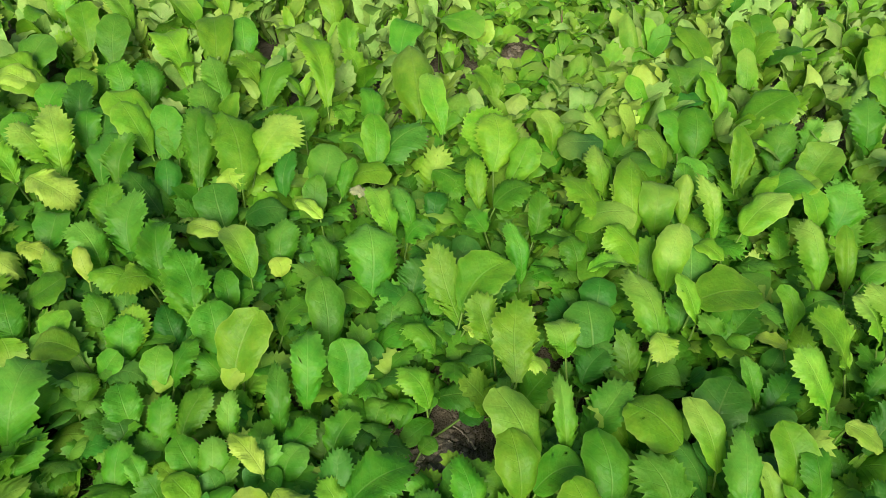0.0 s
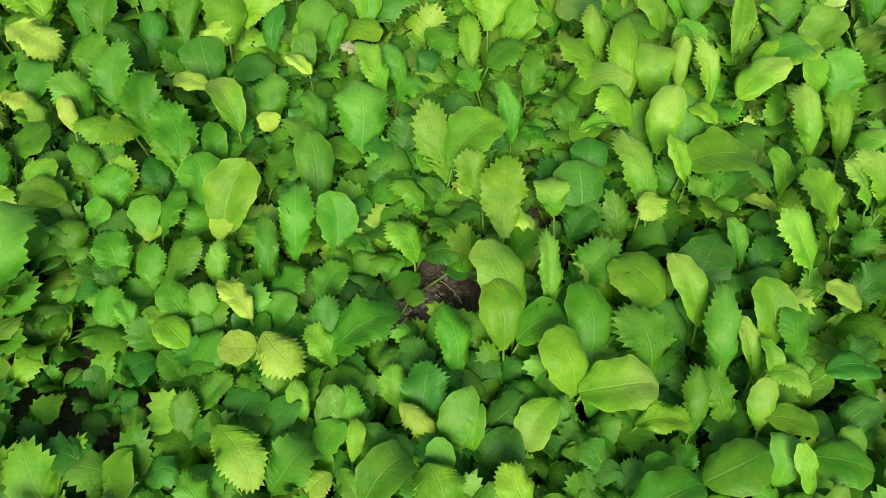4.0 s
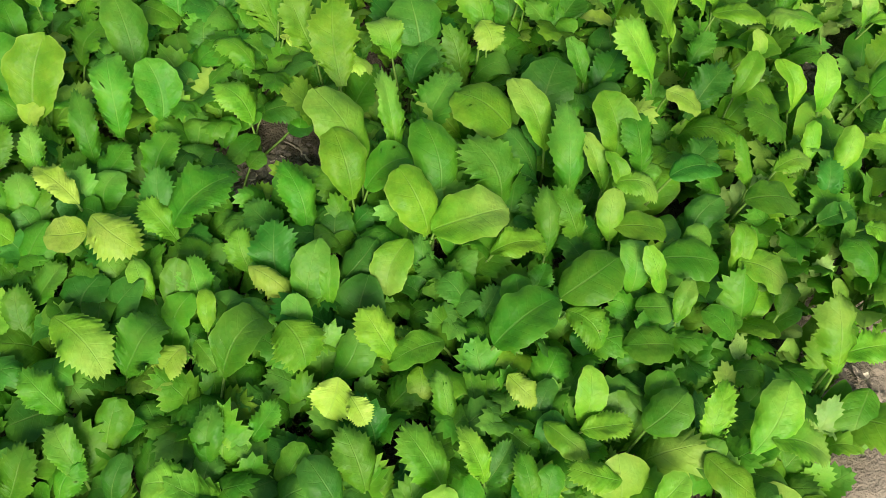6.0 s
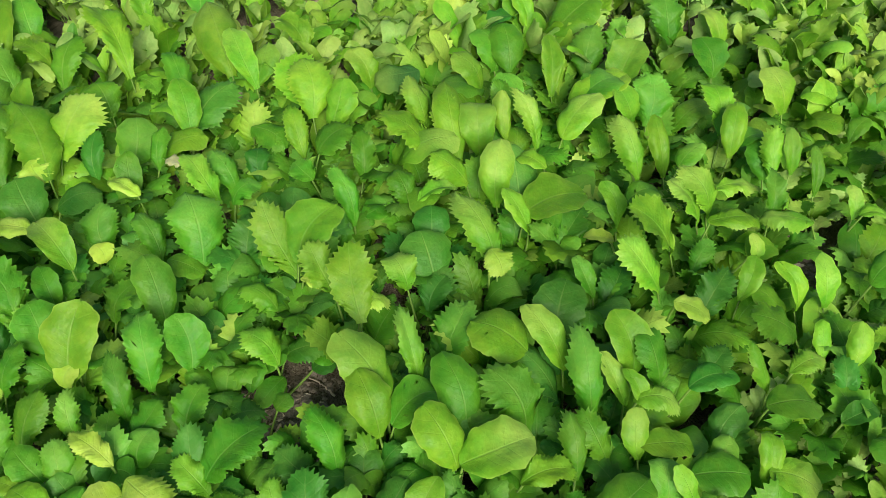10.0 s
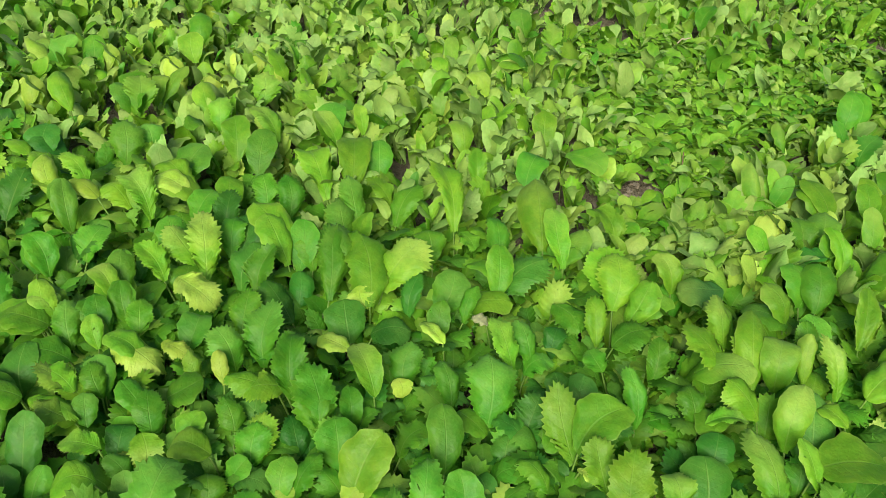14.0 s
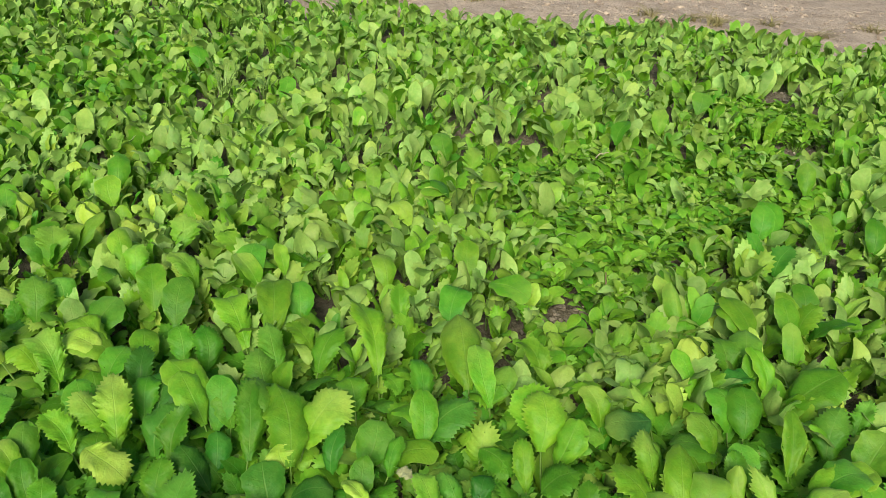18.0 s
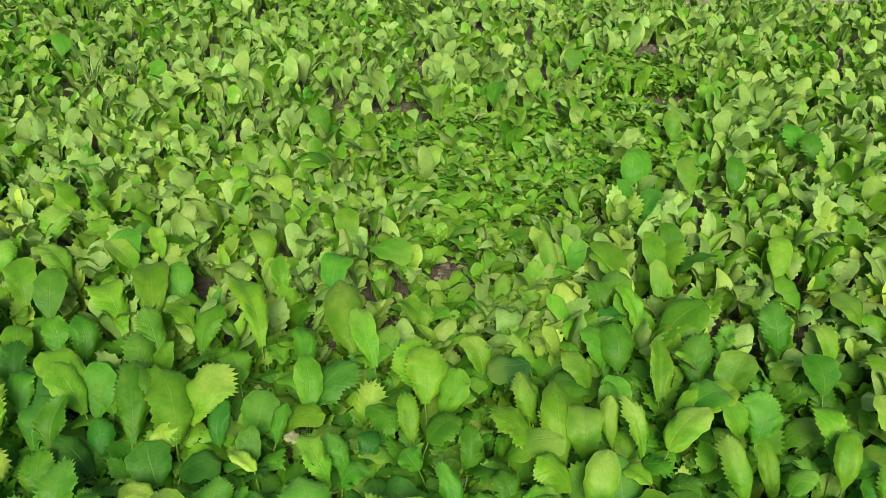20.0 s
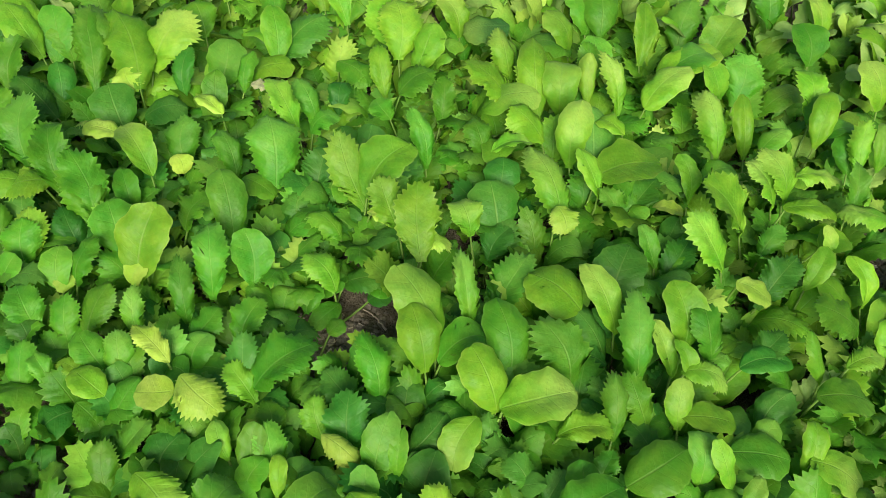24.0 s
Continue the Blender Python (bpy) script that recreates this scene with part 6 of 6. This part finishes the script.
flakes("leaf_litter", "brown shreds of dead leaf scattered on the soil", along_edge(330, (-2.9, 2.2), (-0.6, 0.5), -0.05, 0.4) + along_edge(130, (1.0, 0.55), (1.85, 2.2), -0.05, 0.4) + along_edge(200, (-2.0, 5.76), (3.6, 5.80), -1.8, 0.02), DEADLEAF)
flakes("straw_litter", "pale bits of dry straw and leaf on the soil", along_edge(200, (-2.9, 2.2), (-0.6, 0.5), -0.05, 0.4) + along_edge(110, (1.0, 0.55), (1.85, 2.2), -0.05, 0.4) + along_edge(200, (-2.0, 5.76), (3.6, 5.80), -1.8, 0.02) + bare[::6], STRAW)


def twig(points, r, mat, name="dry_twig", label="thin pale dry twig lying on the soil", sides=6):
    """A crooked dry stem through the given places, tapering to its end."""
    pts = np.array(points, float)
    s = np.linspace(0, len(pts) - 1, 4 * len(pts))
    line = np.stack([np.interp(s, np.arange(len(pts)), pts[:, k]) for k in range(3)], -1)
    line += litter.normal(size=line.shape) * r * 0.35
    tang = np.gradient(line, axis=0)
    V, ang = [], np.arange(sides) * 2 * np.pi / sides
    for p, tg, w in zip(line, tang, np.linspace(r, r * 0.45, len(line))):
        tg = tg / max(np.linalg.norm(tg), 1e-9)
        ux = np.cross(tg, (0.21, 0.37, 0.9))
        ux /= np.linalg.norm(ux)
        uy = np.cross(tg, ux)
        V.append(p + w * (np.outer(np.cos(ang), ux) + np.outer(np.sin(ang), uy)))
    n = len(line)
    faces = [(k * sides + j, k * sides + (j + 1) % sides, (k + 1) * sides + (j + 1) % sides, (k + 1) * sides + j) for k in range(n - 1) for j in range(sides)]
    return tagged(new(name, link_mesh(name, np.concatenate(V), np.array(faces), [mat])), label, "twig")


def lying(x, y, length, turn, r=0.0022, mat=None, label="thin pale dry twig lying on the soil"):
    c, s = math.cos(turn) * length / 2, math.sin(turn) * length / 2
    pts = [(x + c * k, y + s * k, float(ground_height(x + c * k, y + s * k)) + r * 1.2 + 0.003) for k in (-1, -0.3, 0.35, 1)]
    return twig(pts, r, mat or STRAW, label=label)


# twigs on the left path, at the right edge and in the bare spots
lying(-1.62, 1.08, 0.22, 0.7, 0.003)
lying(-1.50, 1.02, 0.16, 1.3)
lying(-1.02, 0.70, 0.16, 2.0, 0.0045)
lying(-1.13, 0.76, 0.09, 2.5, 0.003)
lying(-1.20, 0.80, 0.07, 0.2)
lying(1.13, 0.72, 0.13, 0.5, 0.0018)
lying(1.18, 0.66, 0.16, 2.6, 0.0015)
lying(1.10, 0.63, 0.10, 1.7, 0.0015)
lying(0.20, 0.955, 0.055, 2.4, 0.002, label="pale dry root lying in a bare spot")
lying(0.16, 0.93, 0.04, 0.4, 0.0015, label="pale dry root lying in a bare spot")
lying(0.24, 2.20, 0.10, 1.2, 0.002)
twig([(0.275, 2.36, -0.01), (0.272, 2.37, 0.05), (0.268, 2.375, 0.10)], 0.0035, WOODY, label="short brown dry stick standing in the soil")
twig([(0.17, 3.42, 0.03), (0.20, 3.40, 0.08), (0.235, 3.38, 0.10)], 0.004, STRAW, label="pale dry stick leaning among seedlings")
for i in range(60):
    x, y = litter.uniform(-2.0, 3.4), litter.uniform(5.85, 7.9)
    lying(x, y, litter.uniform(0.06, 0.2), litter.uniform(0, 3.1), litter.uniform(0.0015, 0.003), label="dry straw stalk lying on the path")
for i in range(14):
    p = along_edge(1, (-2.7, 2.05), (-0.7, 0.55), 0.03, 0.3)[0]
    lying(p[0], p[1], litter.uniform(0.04, 0.12), litter.uniform(0, 3.1), 0.0015, label="dry straw stalk lying on the path")


def tuft(x, y, n, height, mat, label, spread=0.6, wide=1.0):
    """A grass tuft of arching blades, each a part."""
    thing = tagged(new("grass_tuft"), label, "grass", "grass tufts")
    thing.location = (x, y, float(ground_height(x, y)))
    for _ in range(n):
        az, h, w = litter.uniform(0, 6.28), height * litter.uniform(0.6, 1.15), litter.uniform(0.0016, 0.0034) * wide
        out = h * spread * litter.uniform(0.2, 1.1)
        s = np.linspace(0, 1, 8)[:, None]
        way, side = np.array((math.cos(az), math.sin(az), 0)), np.array((-math.sin(az), math.cos(az), 0))
        mid = np.array((litter.normal() * 0.012 * wide ** 2, litter.normal() * 0.012 * wide ** 2, -0.005)) + way * out * s ** 1.9 + np.array((0, 0, 1)) * h * (s - 0.42 * s ** 3 * litter.uniform(0.3, 1.3))
        wid = w * (1 - s ** 2.2) + 0.0003
        V = np.concatenate([mid - side * wid, mid - np.array((0, 0, 0.0012)), mid + side * wid])
        F = [(k, k + 1, 8 + k + 1, 8 + k) for k in range(7)] + [(8 + k, 8 + k + 1, 16 + k + 1, 16 + k) for k in range(7)]
        part("blade", link_mesh("blade", V, np.array(F), [mat]), thing)


tuft(-1.50, 3.62, 26, 0.30, GRASS, "thin green grass tuft among the mustard greens", 0.75)
tuft(-1.36, 3.75, 18, 0.26, GRASS, "thin green grass tuft among the mustard greens", 0.8)
tuft(1.04, 4.95, 18, 0.24, GRASS, "thin green grass tuft beside a bare spot", 0.8)
tuft(-0.75, 3.05, 9, 0.19, GRASS, "thin green grass tuft among the mustard greens", 0.6)
for x, y in ((0.48, 6.55), (0.66, 6.30), (0.88, 6.62), (1.05, 6.2), (-1.55, 6.3), (-1.3, 6.15), (-1.75, 6.2), (0.2, 6.0), (2.2, 6.2), (-2.25, 6.55), (-2.12, 6.7), (-1.95, 6.62), (-1.85, 6.85), (-1.62, 6.8), (-1.48, 6.7), (-0.92, 6.8), (-0.75, 7.0), (0.42, 6.8), (0.56, 6.5), (0.72, 6.75), (0.9, 6.8), (1.3, 6.9), (1.6, 6.6), (2.0, 6.9)):
    tuft(x, y, 40, litter.uniform(0.06, 0.11), DRYGRASS, "half-dry grass tuft on the path's edge", 2.2, 1.6)


def crumpled(name, x, y, z, size, turn, mat, label, category, lift=0.25):
    """A flat scrap with a creased surface and thickness."""
    n = 9
    g = np.linspace(-0.5, 0.5, n)
    X, Y = np.meshgrid(g, g)
    r = np.hypot(X, Y)
    X2 = X * (1 + 0.12 * np.sin(Y * 9 + 1)) * size[0]
    Y2 = Y * (1 + 0.15 * np.sin(X * 7)) * size[1]
    Z = lift * min(size) * (np.abs(np.sin(X * 6 + Y * 3)) * 0.4 + r ** 2)
    c, s = math.cos(turn), math.sin(turn)
    top = np.stack([x + c * X2 - s * Y2, y + s * X2 + c * Y2, z + Z], -1).reshape(-1, 3)
    V = np.concatenate([top, top - (0, 0, 0.0012)])
    i = (np.arange(n - 1)[:, None] * n + np.arange(n - 1)[None]).ravel()
    quads = np.stack([i, i + 1, i + n + 1, i + n], 1)
    rim = [k for k in range(n)] + [n * k + n - 1 for k in range(1, n)] + [n * (n - 1) + k for k in range(n - 2, -1, -1)] + [n * k for k in range(n - 2, 0, -1)]
    edge = [(a, a + n * n, b + n * n, b) for a, b in zip(rim, rim[1:] + rim[:1])]
    return tagged(new(name, link_mesh(name, V, np.concatenate([quads, quads[:, ::-1] + n * n, edge]), [mat])), label, category)


crumpled("paper_scrap", -1.00, 0.665, 0.002, (0.05, 0.035), 0.9, PAPER, "torn silvery white paper scrap on the path", "litter")
crumpled("dead_leaf", -0.135, 0.595, 0.008, (0.07, 0.05), 0.4, DEADLEAF, "withered grey-brown leaf lying on the soil", "leaf", 0.5)
crumpled("dead_leaf", 1.02, 4.90, 0.02, (0.09, 0.05), 0.2, RUSTLEAF, "dry rust-coloured leaf among the greens", "leaf", 0.6)
crumpled("dead_leaf", 0.44, 0.985, 0.01, (0.05, 0.035), 2.0, DEADLEAF, "withered grey-brown leaf lying on the soil", "leaf", 0.5)
for x, y, s in ((-2.02, 1.40, 0.7), (-1.96, 1.44, 0.55), (-2.10, 1.42, 0.6)):
    thing = tagged(new("weed_seedling"), "small green weed seedling on the trodden path", "plant", "weeds on the path")
    thing.location = (x, y, -0.02)
    for spec in rosette(litter, 0.045 * s / 0.6, 0.035 * s / 0.6, "OSc", "lmm", 5):
        add_leaf(thing, spec, litter, False)
